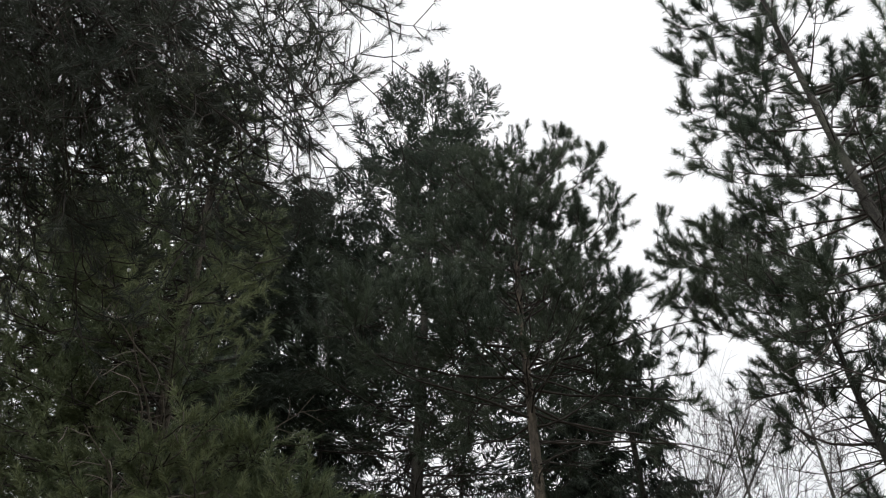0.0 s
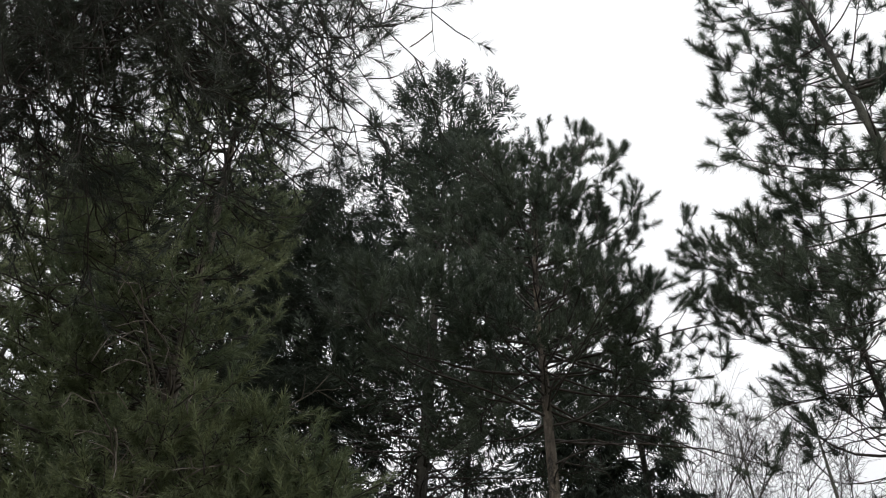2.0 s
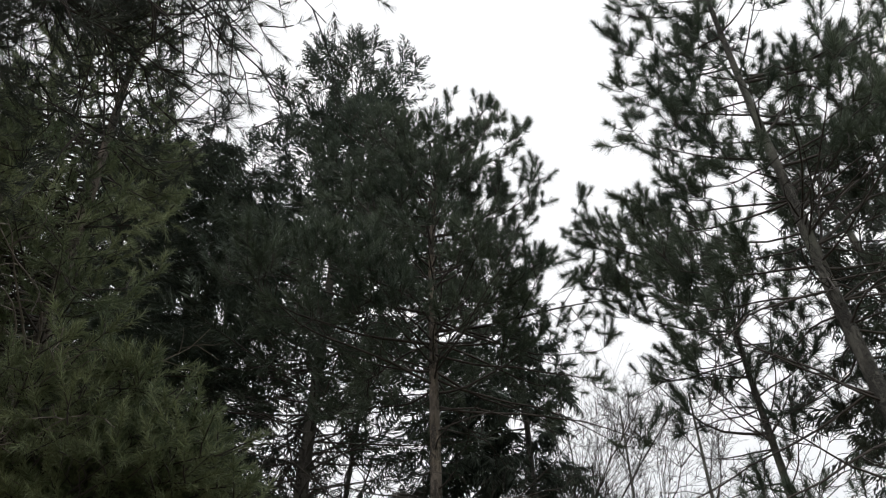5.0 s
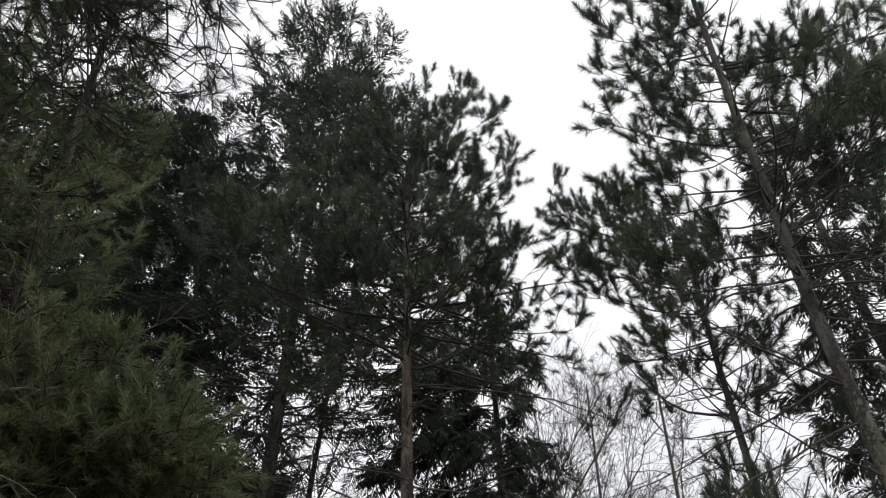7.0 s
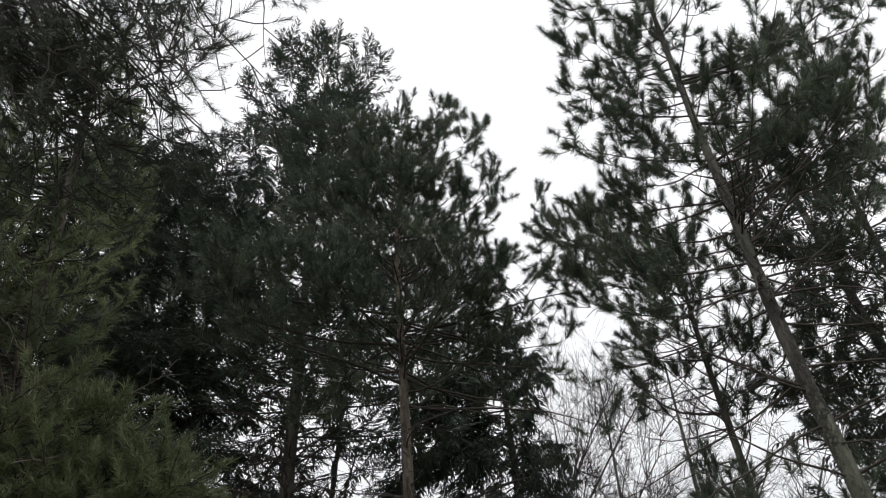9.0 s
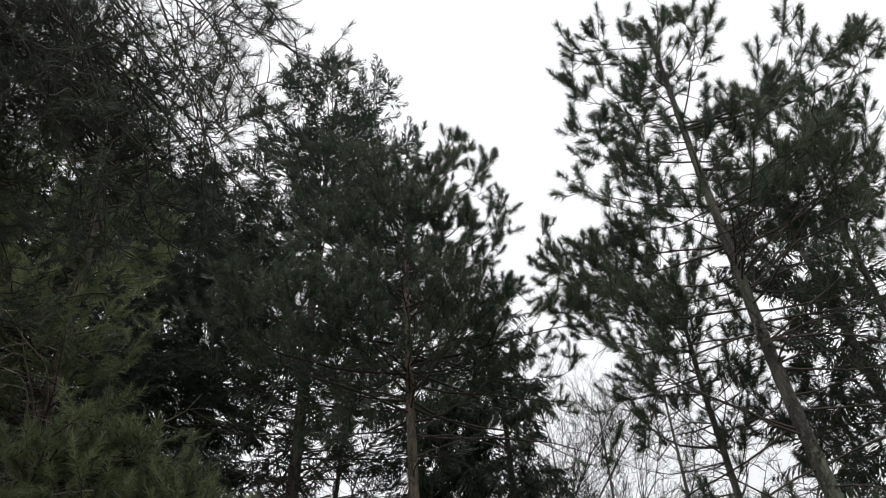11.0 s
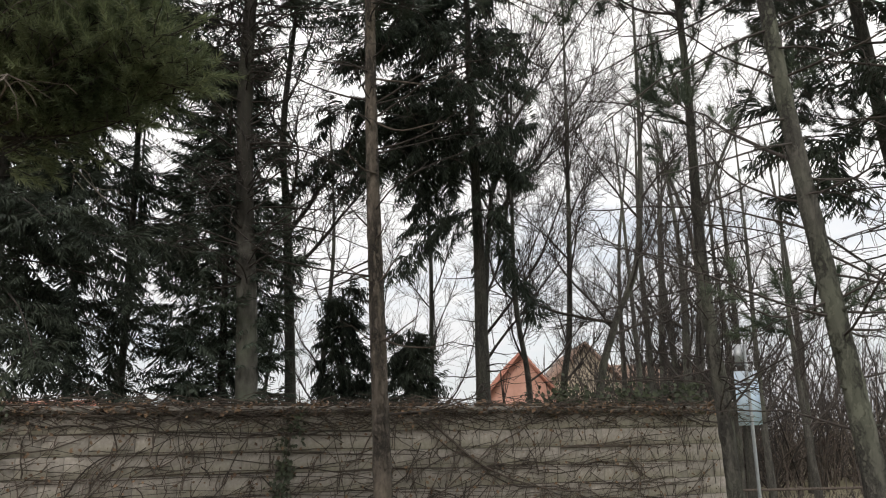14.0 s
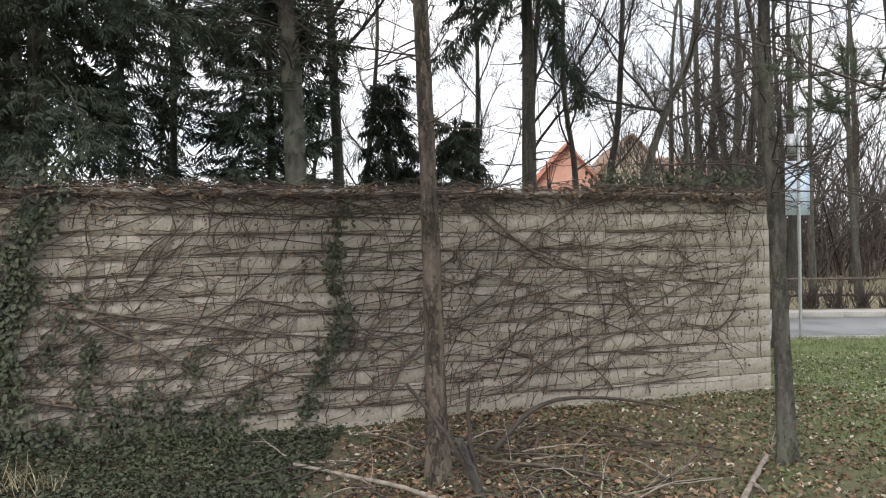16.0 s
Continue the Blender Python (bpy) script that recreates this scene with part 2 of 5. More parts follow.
def crown_shade(m, dark, z0, z1):
    """Puts the crown's shade into the bark colour: darker above an uneven edge, pale below it."""
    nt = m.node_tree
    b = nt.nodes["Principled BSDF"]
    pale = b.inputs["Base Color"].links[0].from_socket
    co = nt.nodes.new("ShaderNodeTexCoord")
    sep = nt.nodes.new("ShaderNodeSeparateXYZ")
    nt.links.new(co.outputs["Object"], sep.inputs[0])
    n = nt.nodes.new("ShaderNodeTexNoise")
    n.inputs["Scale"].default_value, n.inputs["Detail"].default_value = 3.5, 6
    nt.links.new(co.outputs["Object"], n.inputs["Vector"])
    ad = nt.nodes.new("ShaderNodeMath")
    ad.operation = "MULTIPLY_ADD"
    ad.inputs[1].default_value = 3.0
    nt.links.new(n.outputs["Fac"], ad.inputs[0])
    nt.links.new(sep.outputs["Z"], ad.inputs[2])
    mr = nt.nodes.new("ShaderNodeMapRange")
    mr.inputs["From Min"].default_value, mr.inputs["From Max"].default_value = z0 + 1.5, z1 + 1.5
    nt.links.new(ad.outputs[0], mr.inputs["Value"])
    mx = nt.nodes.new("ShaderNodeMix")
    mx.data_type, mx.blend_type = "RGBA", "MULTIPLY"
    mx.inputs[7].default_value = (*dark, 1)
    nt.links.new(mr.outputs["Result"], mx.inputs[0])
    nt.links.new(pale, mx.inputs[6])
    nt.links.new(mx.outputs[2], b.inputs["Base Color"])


# shade of the crown painted on the upper fir trunk; lower bark stays pale
crown_shade(M["fir_bark"], (0.27, 0.25, 0.23), 3.4, 4.8)


def ground_material():
    m = surf("ground_soil", (0.060, 0.045, 0.032), (0.15, 0.115, 0.08), 9, 0.95, 0.6, stain=(0.055, 0.075, 0.03), stain_scale=0.8, spread=0, fine=8)
    nt = m.node_tree
    b = nt.nodes["Principled BSDF"]
    old = b.inputs["Base Color"].links[0].from_socket
    co = nt.nodes["Texture Coordinate"]
    sep = nt.nodes.new("ShaderNodeSeparateXYZ")
    nt.links.new(co.outputs["Object"], sep.inputs[0])
    wob = nt.nodes.new("ShaderNodeTexNoise")
    wob.inputs["Scale"].default_value, wob.inputs["Detail"].default_value = 0.9, 6
    nt.links.new(co.outputs["Object"], wob.inputs["Vector"])
    add = nt.nodes.new("ShaderNodeMath")
    add.operation = "MULTIPLY_ADD"
    add.inputs[1].default_value = 4.0
    nt.links.new(wob.outputs["Fac"], add.inputs[0])
    nt.links.new(sep.outputs["X"], add.inputs[2])
    mr = nt.nodes.new("ShaderNodeMapRange")
    mr.inputs["From Min"].default_value, mr.inputs["From Max"].default_value = 4.6, 6.6
    nt.links.new(add.outputs[0], mr.inputs["Value"])
    gr = nt.nodes.new("ShaderNodeTexNoise")
    gr.inputs["Scale"].default_value, gr.inputs["Detail"].default_value = 25, 6
    nt.links.new(co.outputs["Object"], gr.inputs["Vector"])
    cr = nt.nodes.new("ShaderNodeValToRGB")
    cr.color_ramp.elements[0].color, cr.color_ramp.elements[1].color = (0.065, 0.085, 0.028, 1), (0.13, 0.17, 0.06, 1)
    cr.color_ramp.elements[0].position, cr.color_ramp.elements[1].position = 0.35, 0.65
    nt.links.new(gr.outputs["Fac"], cr.inputs["Fac"])
    far = nt.nodes.new("ShaderNodeMapRange")
    far.inputs["From Min"].default_value, far.inputs["From Max"].default_value = 20.0, 19.0
    nt.links.new(sep.outputs["Y"], far.inputs["Value"])
    both = nt.nodes.new("ShaderNodeMath")
    both.operation = "MULTIPLY"
    nt.links.new(mr.outputs["Result"], both.inputs[0])
    nt.links.new(far.outputs["Result"], both.inputs[1])
    mx = nt.nodes.new("ShaderNodeMix")
    mx.data_type = "RGBA"
    nt.links.new(both.outputs[0], mx.inputs[0])
    nt.links.new(old, mx.inputs[6])
    nt.links.new(cr.outputs["Color"], mx.inputs[7])
    dry = nt.nodes.new("ShaderNodeMapRange")
    dry.inputs["From Min"].default_value, dry.inputs["From Max"].default_value = 22.0, 24.0
    nt.links.new(sep.outputs["Y"], dry.inputs["Value"])
    dr = nt.nodes.new("ShaderNodeValToRGB")
    dr.color_ramp.elements[0].color, dr.color_ramp.elements[1].color = (0.13, 0.115, 0.07, 1), (0.27, 0.24, 0.16, 1)
    nt.links.new(wob.outputs["Fac"], dr.inputs["Fac"])
    my = nt.nodes.new("ShaderNodeMix")
    my.data_type = "RGBA"
    nt.links.new(dry.outputs["Result"], my.inputs[0])
    nt.links.new(mx.outputs[2], my.inputs[6])
    nt.links.new(dr.outputs["Color"], my.inputs[7])
    nt.links.new(my.outputs[2], b.inputs["Base Color"])
    return m


M["soil"] = ground_material()


# ---- building helpers ----
class Soup:
    """Gathers vertices and faces, then becomes one mesh."""

    def __init__(self):
        self.v, self.f, self.n = [], [], 0

    def add(self, verts, faces):
        self.v.append(np.asarray(verts, dtype=np.float32).reshape(-1, 3))
        self.f.append(np.asarray(faces, dtype=np.int32) + self.n)
        self.n += len(self.v[-1])

    def box(self, c, s, turn=0.0):
        x, y, z = s[0] / 2, s[1] / 2, s[2] / 2
        p = np.array([(a * x, b * y, d * z) for d in (-1, 1) for a, b in ((-1, -1), (1, -1), (1, 1), (-1, 1))])
        ct, st = math.cos(turn), math.sin(turn)
        p = np.stack([p[:, 0] * ct - p[:, 1] * st, p[:, 0] * st + p[:, 1] * ct, p[:, 2]], 1) + np.array(c)
        self.add(p, [(3, 2, 1, 0), (4, 5, 6, 7), (0, 1, 5, 4), (1, 2, 6, 5), (2, 3, 7, 6), (3, 0, 4, 7)])

    def mesh(self, name, mat, smooth=False):
        me = bpy.data.meshes.new(name)
        if not self.v:
            return me
        v = np.concatenate(self.v)
        loops = np.concatenate([f.ravel() for f in self.f])
        sizes = np.concatenate([np.full(len(f), f.shape[1], dtype=np.int32) for f in self.f])
        me.vertices.add(len(v))
        me.vertices.foreach_set("co", v.ravel())
        me.loops.add(len(loops))
        me.loops.foreach_set("vertex_index", loops)
        me.polygons.add(len(sizes))
        starts = np.concatenate([[0], np.cumsum(sizes)[:-1]]).astype(np.int32)
        me.polygons.foreach_set("loop_start", starts)
        if smooth:
            me.polygons.foreach_set("use_smooth", np.ones(len(sizes), dtype=bool))
        me.update(calc_edges=True)
        me.materials.append(mat)
        return me


def part(name, soup, mat, parent, label="", smooth=False):
    ob = new(name, soup.mesh(name, mat, smooth))
    ob.parent = parent
    if label:
        ob["label"] = label
    return ob


def unit(v):
    v = np.asarray(v, dtype=float)
    return v / (np.linalg.norm(v, axis=-1, keepdims=True) + 1e-9)


def tubes(soup, paths, radii, sides=5):
    """Many tubes at once: paths (k, n, 3), radii (k, n)."""
    paths, radii = np.asarray(paths, dtype=float), np.asarray(radii, dtype=float)
    k, n = radii.shape
    tan = unit(np.gradient(paths, axis=1))
    ref = np.where(np.abs(tan[:, :1, 2:3]) > 0.8, np.array([1.0, 0.13, 0.0]), np.array([0.05, 0.1, 1.0]))
    u = unit(np.cross(tan, np.broadcast_to(ref, tan.shape)))
    w = np.cross(tan, u)
    a = np.arange(sides) * 2 * math.pi / sides
    ring = u[:, :, None, :] * np.cos(a)[None, None, :, None] + w[:, :, None, :] * np.sin(a)[None, None, :, None]
    v = paths[:, :, None, :] + ring * radii[:, :, None, None]
    i = np.arange(n - 1)[:, None] * sides
    j = np.arange(sides)[None, :]
    j2 = (j + 1) % sides
    q = np.stack([i + j, i + j2, i + sides + j2, i + sides + j], -1).reshape(-1, 4)
    q = (q[None] + (np.arange(k) * n * sides)[:, None, None]).reshape(-1, 4)
    soup.add(v.reshape(-1, 3), q)


def smooth_line(ctrl, n):
    """A smooth line through a few points."""
    c = np.asarray(ctrl, dtype=float)
    c = np.vstack([2 * c[0] - c[1], c, 2 * c[-1] - c[-2]])
    out = []
    segs = len(c) - 3
    for s in np.linspace(0, segs - 1e-6, n):
        i, t = int(s), s - int(s)
        p0, p1, p2, p3 = c[i:i + 4]
        out.append(0.5 * (2 * p1 + (p2 - p0) * t + (2 * p0 - 5 * p1 + 4 * p2 - p3) * t * t + (3 * p1 - p0 - 3 * p2 + p3) * t ** 3))
    return np.array(out)


def arc(rng, p0, d, length, n=6, bend=(0, 0, 0), jit=0.12):
    """A twig that bends towards a vector on its way."""
    t = np.linspace(0, 1, n)[:, None]
    dirs = unit(np.asarray(d)[None] + t * np.asarray(bend)[None] + np.cumsum(rng.normal(0, jit, (n, 3)), 0) * np.minimum(1, t * 3))
    step = length / (n - 1)
    return np.vstack([p0, p0 + np.cumsum(dirs[:-1] * step, 0)])


def shoot_template(rng, length, count, nl, nw, lean, spread=0.35, tip=0.2, core=0.0):
    """Needles round a shoot along z, each one narrow triangle; core: width of the dense middle of the shoot."""
    s = rng.random(count) ** 0.8 * length
    a = rng.random(count) * 2 * math.pi
    le = np.radians(lean) * (1 + rng.normal(0, spread, count))
    late = s > length * (1 - tip)
    le = np.where(late, le * rng.uniform(0.1, 1.15, count), le)
    radial = np.stack([np.cos(a), np.sin(a), np.zeros(count)], 1)
    axis = np.array([0, 0, 1.0])
    d = radial * np.sin(le)[:, None] + axis * np.cos(le)[:, None]
    base = axis * s[:, None]
    side = unit(np.cross(d, rng.normal(size=(count, 3))))
    ln = nl * rng.uniform(0.7, 1.1, count)[:, None]
    v = np.stack([base - side * nw / 2, base + side * nw / 2, base + d * ln], 1).reshape(-1, 3)
    if core:
        for turn in (0.0, 1.57):
            w = np.array([math.cos(turn), math.sin(turn), 0]) * core / 2
            b0, b1 = axis * length * 0.35, axis * length * 1.05
            v = np.vstack([v, [b0 * 0, b0 + w, b1], [b0 * 0, b1, b0 - w]])
    return v


def frond_template(rng, length, half, step, droop, fringe=3):
    """A flat spray of side shoots along z, spread in x and sagging in y; each shoot is a slim blade with a fringe of needles."""
    out = []
    n = int(length / step)
    for i in range(n):
        u = (i + rng.random() * 0.6) / n
        for sgn in (-1, 1):
            ln = half * (1.05 - 0.75 * u ** 1.5) * rng.uniform(0.7, 1.2)
            fo = radians(52 - 22 * u + rng.normal(0, 9))
            d = np.array([sgn * math.sin(fo), -droop * rng.uniform(0.3, 1.4), math.cos(fo)])
            b = np.array([0, 0, u * length])
            w = unit(np.cross(d, (0.35 * rng.normal(), 1, 0.35 * rng.normal()))) * rng.uniform(0.009, 0.014)
            mid, tip = b + d * ln * 0.45, b + d * ln + np.array([0, -droop * ln * 0.5, 0])
            out += [b, mid + w, tip, b, tip, mid - w]
            for _ in range(fringe):
                q = b + (tip - b) * rng.uniform(0.15, 1.0)
                e = unit(unit(d) + unit(rng.normal(size=3)) * 0.9)
                sd = unit(np.cross(e, rng.normal(size=3))) * 0.005
                out += [q - sd, q + sd, q + e * 0.045]
    return np.array(out)


TR = np.random.default_rng(5)
SHOOTS = {
    "pine": [shoot_template(TR, 0.13, 140, 0.104, 0.0046, 56, spread=0.32, tip=0.55) for _ in range(6)],
    "sparse": [shoot_template(TR, 0.11, 56, 0.085, 0.0024, 46, tip=0.5) for _ in range(5)],
    "soft": [shoot_template(TR, 0.12, 64, 0.062, 0.0046, 44) for _ in range(5)],
    "fir": [shoot_template(TR, 0.30, 40, 0.034, 0.0110, 62, core=0.022) for _ in range(4)],
    "fir_frond": [frond_template(TR, 0.38, 0.17, 0.038, 0.05, 1) for _ in range(5)],
    "weeping_frond": [frond_template(TR, 0.36, 0.15, 0.036, 0.8, 1) for _ in range(5)],
    "spruce_frond": [frond_template(TR, 0.38, 0.16, 0.036, 0.40, 1) for _ in range(5)],
}


def place_shoots(soup, kind, pos, direc, scale, rng):
    pos, direc, scale = np.asarray(pos), unit(direc), np.asarray(scale)
    if len(pos) == 0:
        return
    pick = rng.integers(0, len(SHOOTS[kind]), len(pos))
    for k, tmpl in enumerate(SHOOTS[kind]):
        sel = pick == k
        if not sel.any():
            continue
        p, z, s = pos[sel], direc[sel], scale[sel]
        x = unit(np.cross(z, UP) + rng.normal(0, 0.28, z.shape)) if "frond" in kind else unit(np.cross(z, rng.normal(size=z.shape)))
        x = unit(x - z * (x * z).sum(1, keepdims=True))
        y = np.cross(z, x)
        y = y * np.where(y[:, 2:3] < 0, -1, 1) if "frond" in kind else y
        R = np.stack([x, y, z], 2)
        v = np.einsum("kij,nj->kni", R, tmpl) * s[:, None, None] + p[:, None, :]
        soup.add(v.reshape(-1, 3), np.arange(v.shape[0] * v.shape[1]).reshape(-1, 3))


UP = np.array([0, 0, 1.0])
STYLE = {
    # sec: side twigs a metre; fold: their angle; lift: bend at the end; every: shoots a metre of twig; bare: share of a limb without twigs
    "pine": dict(sec=6.6, fold=50, slen=0.42, lift=0.45, twigs=4.2, tlen=0.22, kind="pine", bare=0.30, jit=0.16, mjit=0.11, along=2),
    "sparse": dict(sec=7.0, fold=50, slen=0.30, lift=-0.35, twigs=6.0, tlen=0.14, kind="sparse", bare=0.12, jit=0.20, mjit=0.12, along=1, most=0.5),
    "soft": dict(sec=11.0, fold=52, slen=0.27, lift=0.3, twigs=8.5, tlen=0.15, kind="soft", bare=0.1, jit=0.12, along=2),
    "fir": dict(sec=4.6, fold=55, slen=0.42, lift=0.15, kind="fir_frond", bare=0.1, jit=0.06),
    "weeping": dict(sec=5.2, fold=52, slen=0.36, lift=-1.1, kind="weeping_frond", bare=0.08, jit=0.10),
    "spruce": dict(sec=4.6, fold=55, slen=0.36, lift=-0.6, kind="spruce_frond", bare=0.08, jit=0.08),
}


def grow_limb(tree, rng, p0, d0, length, r0, style, bend, needle_mat, wood_mat, scale=1.0, dead=False, density=1.0, bare=None, end=None):
    """One limb with its side twigs, as a part, and its needles as a part of it."""
    st = dict(STYLE[style])
    if bare is not None:
        st["bare"] = bare
    wood, leaf = Soup(), Soup()
    main = arc(rng, np.asarray(p0, dtype=float), unit(d0), length, 9, bend, st.get("mjit", st["jit"] * 0.55))
    if end is not None:
        main = main + np.linspace(0, 1, 9)[:, None] ** 1.4 * (np.asarray(end) - main[-1])
    tubes(wood, main[None], (r0 * np.linspace(1, 0.22, 9))[None], 6)
    sp, sd, ss, twigp, secp, tips = [], [], [], [], [], []
    count = max(2, int(length * (1 - st["bare"]) * 1.25 * st["sec"] * density))
    for i in range(count):
        u = st["bare"] + (1 - st["bare"]) * (i + rng.random()) / count
        f = min(u * 8, 7.999)
        k = int(f)
        q = main[k] + (main[k + 1] - main[k]) * (f - k)
        ax = unit(main[k + 1] - main[k])
        side = unit(np.cross(ax, UP)) * (1 if i % 2 else -1)
        fo = radians(st["fold"] + rng.normal(0, 10))
        roll = rng.normal(0.15 if st["lift"] > 0 else -0.1, 0.5)
        d = ax * math.cos(fo) + (side * math.cos(roll) + np.cross(side, ax) * math.sin(roll) * (1 if i % 2 else -1)) * math.sin(fo)
        sl = min(st.get("most", 9.0), max(0.16, length * st["slen"] * (1.15 - 0.8 * u) * rng.uniform(0.6, 1.15)))
        sec = arc(rng, q, d, sl, 6, UP * st["lift"] * rng.uniform(0.5, 1.3), st["jit"])
        secp.append(sec)
        if "frond" in st["kind"]:   # flat sprays along the side twig and at its end
            for h in ((0, 2, 4) if style == "fir" and sl > 0.6 else (1, 3) if style == "fir" else (0, 1, 2, 3, 4) if sl > 0.6 else (0, 2, 4)):
                sp.append(sec[h] + rng.normal(0, 0.02, 3)), sd.append(sec[h + 1] - sec[h] + rng.normal(0, 0.02, 3)), ss.append(scale * rng.uniform(0.85, 1.25) * (0.9 + 0.4 * min(1, sl)))
            if style == "fir":
                ax2 = unit(sec[5] - sec[4])
                tips.append((sec[5] - ax2 * 0.1, ax2 + UP * 0.25))
                for h in (3, 4, 4):
                    tips.append((sec[h], ax2 * 0.7 + unit(rng.normal(size=3)) * 0.7 + UP * 0.45))
            continue
        if st["kind"] == "pine" or (style == "sparse" and not dead):   # brushes of long needles at the ends of bare twigs, the side ones turned up
            sp.append(sec[5]), sd.append(sec[5] - sec[4] + UP * 0.05), ss.append(scale * rng.uniform(0.9, 1.15))
            if rng.random() < 0.7:
                sp.append(sec[4]), sd.append(sec[5] - sec[4] + UP * 0.02), ss.append(scale * rng.uniform(0.75, 1.0))
            for h, most in ((4, 3), (3, 2)) if sl > 0.3 else ((4, 3),):
                ax2 = unit(sec[h] - sec[h - 1])
                for j in range(rng.integers(1, most + 1)):
                    d2 = unit(ax2 * 0.8 + unit(np.cross(ax2, rng.normal(size=3))) * 0.9 + UP * 0.3)
                    tw = arc(rng, sec[h], d2, rng.uniform(0.08, 0.2) * scale, 4, UP * 0.5, 0.10)
                    twigp.append(tw)
                    sp.append(tw[3]), sd.append(tw[3] - tw[1] + UP * 0.04), ss.append(scale * rng.uniform(0.75, 1.1))
            continue
        n2 = max(1, int(sl * st["twigs"] * density))
        for j in range(n2):
            w = (j + rng.random()) / n2
            g = min(w * 5, 4.999)
            h = int(g)
            q2 = sec[h] + (sec[h + 1] - sec[h]) * (g - h)
            ax2 = unit(sec[h + 1] - sec[h])
            d2 = unit(ax2 + unit(rng.normal(size=3)) * 0.85 + UP * (0.35 if st["lift"] > 0.2 else -0.35 if st["lift"] < 0 else 0))
            tl = st["tlen"] * rng.uniform(0.5, 1.3) * scale
            tw = arc(rng, q2, d2, tl, 4, UP * st["lift"] * 0.5, st["jit"])
            twigp.append(tw)
            sp.append(tw[2]), sd.append(tw[3] - tw[2] + UP * 0.02), ss.append(scale * rng.uniform(0.7, 1.15))
            if st["along"] > 1 and rng.random() < 0.6:
                sp.append(tw[0]), sd.append(tw[2] - tw[0]), ss.append(scale * rng.uniform(0.6, 1.0))
        sp.append(sec[4]), sd.append(sec[5] - sec[4]), ss.append(scale * rng.uniform(0.85, 1.2))
        sp.append(sec[3]), sd.append(sec[5] - sec[3]), ss.append(scale * rng.uniform(0.7, 1.1))
    for h in ((7, 5, 6) if "frond" in st["kind"] else (7,)):
        sp.append(main[h]), sd.append(main[h + 1] - main[h]), ss.append(scale * 1.15)
    if secp:
        k = len(secp)
        if style in ("fir", "spruce", "weeping", "soft"):
            tubes(wood, np.array(secp)[:, [0, 2, 5]], np.array([[1, 0.7, 0.3]]) * np.full((k, 1), max(0.005, r0 * 0.36)), 3)
        else:
            tubes(wood, np.array(secp), np.linspace(1, 0.3, 6)[None] * np.full((k, 1), max(0.0042 if style == "sparse" else 0.005, r0 * 0.36)), 3)
    if twigp and style not in ("fir", "spruce", "weeping"):
        tubes(wood, np.array(twigp)[:, [0, 2, 3]] if style != "soft" else np.array(twigp)[:, [0, 3]], np.full((len(twigp), 3 if style != "soft" else 2), 0.0038 if style != "sparse" else 0.003), 3)
    limb = part("dead_limb" if dead else "limb", wood, wood_mat, tree)
    if not dead:
        place_shoots(leaf, st["kind"], np.array(sp), np.array(sd), np.array(ss), rng)
        if tips:   # stiff single shoots round the outside
            place_shoots(leaf, "fir", np.array([t[0] for t in tips]), np.array([t[1] for t in tips]), np.full(len(tips), scale), rng)
        part("needles", leaf, needle_mat, limb)
    return main


def trunk_part(tree, ctrl, r0, r1, mat, rng, sides=14, n=46, flare=0.5, knots=0, rough=0.05, label="", rings=False):
    line = smooth_line(ctrl, n)
    zz = (line[:, 2] - line[0, 2]) / max(0.01, line[-1, 2] - line[0, 2])
    rad = r0 + (r1 - r0) * zz ** 0.85 + r0 * flare * np.exp(-(line[:, 2] - line[0, 2]) / 0.22)
    s = Soup()
    a = np.arange(sides) * 2 * math.pi / sides
    wob = 1 + rng.normal(0, rough, (n, sides)) + 0.06 * np.sin(3 * a + rng.random() * 6)[None]
    wob = (wob + np.roll(wob, 1, 0)) / 2
    if rings:   # swollen rings where whorls of branches stood
        zr = line[0, 2] + 0.5
        while zr < line[-1, 2]:
            wob += 0.055 * np.exp(-((line[:, 2] - zr) / 0.035) ** 2)[:, None]
            zr += rng.uniform(0.28, 0.5)
    v = np.zeros((n, sides, 3))
    v[:, :, 0] = line[:, None, 0] + np.cos(a)[None] * rad[:, None] * wob
    v[:, :, 1] = line[:, None, 1] + np.sin(a)[None] * rad[:, None] * wob
    v[:, :, 2] = line[:, None, 2]
    i, j = np.arange(n - 1)[:, None] * sides, np.arange(sides)[None]
    j2 = (j + 1) % sides
    s.add(v.reshape(-1, 3), np.stack([i + j, i + j2, i + sides + j2, i + sides + j], -1).reshape(-1, 4))
    for _ in range(knots):
        k = rng.integers(3, n - 8)
        b = rng.random() * 2 * math.pi
        o = np.array([math.cos(b), math.sin(b), 0.25])
        p = line[k] + o * rad[k] * 0.8
        ln = rng.uniform(0.02, 0.055)
        tubes(s, np.array([[p, p + o * ln * 0.6, p + o * ln]]), np.array([[0.015, 0.010, 0.005]]), 6)
    part("trunk", s, mat, tree, label, smooth=True)
    return line, rad


def at_height(line, z):
    k = int(np.clip(np.searchsorted(line[:, 2], z), 1, len(line) - 1))
    a, b = line[k - 1], line[k]
    t = (z - a[2]) / max(1e-6, b[2] - a[2])
    return a + (b - a) * np.clip(t, 0, 1)


def thing(name, label, category, base=(0, 0, 0), group="", kind=""):
    ob = new(name)
    ob.empty_display_size = 0.2
    return tagged(ob, label, category, group, kind)


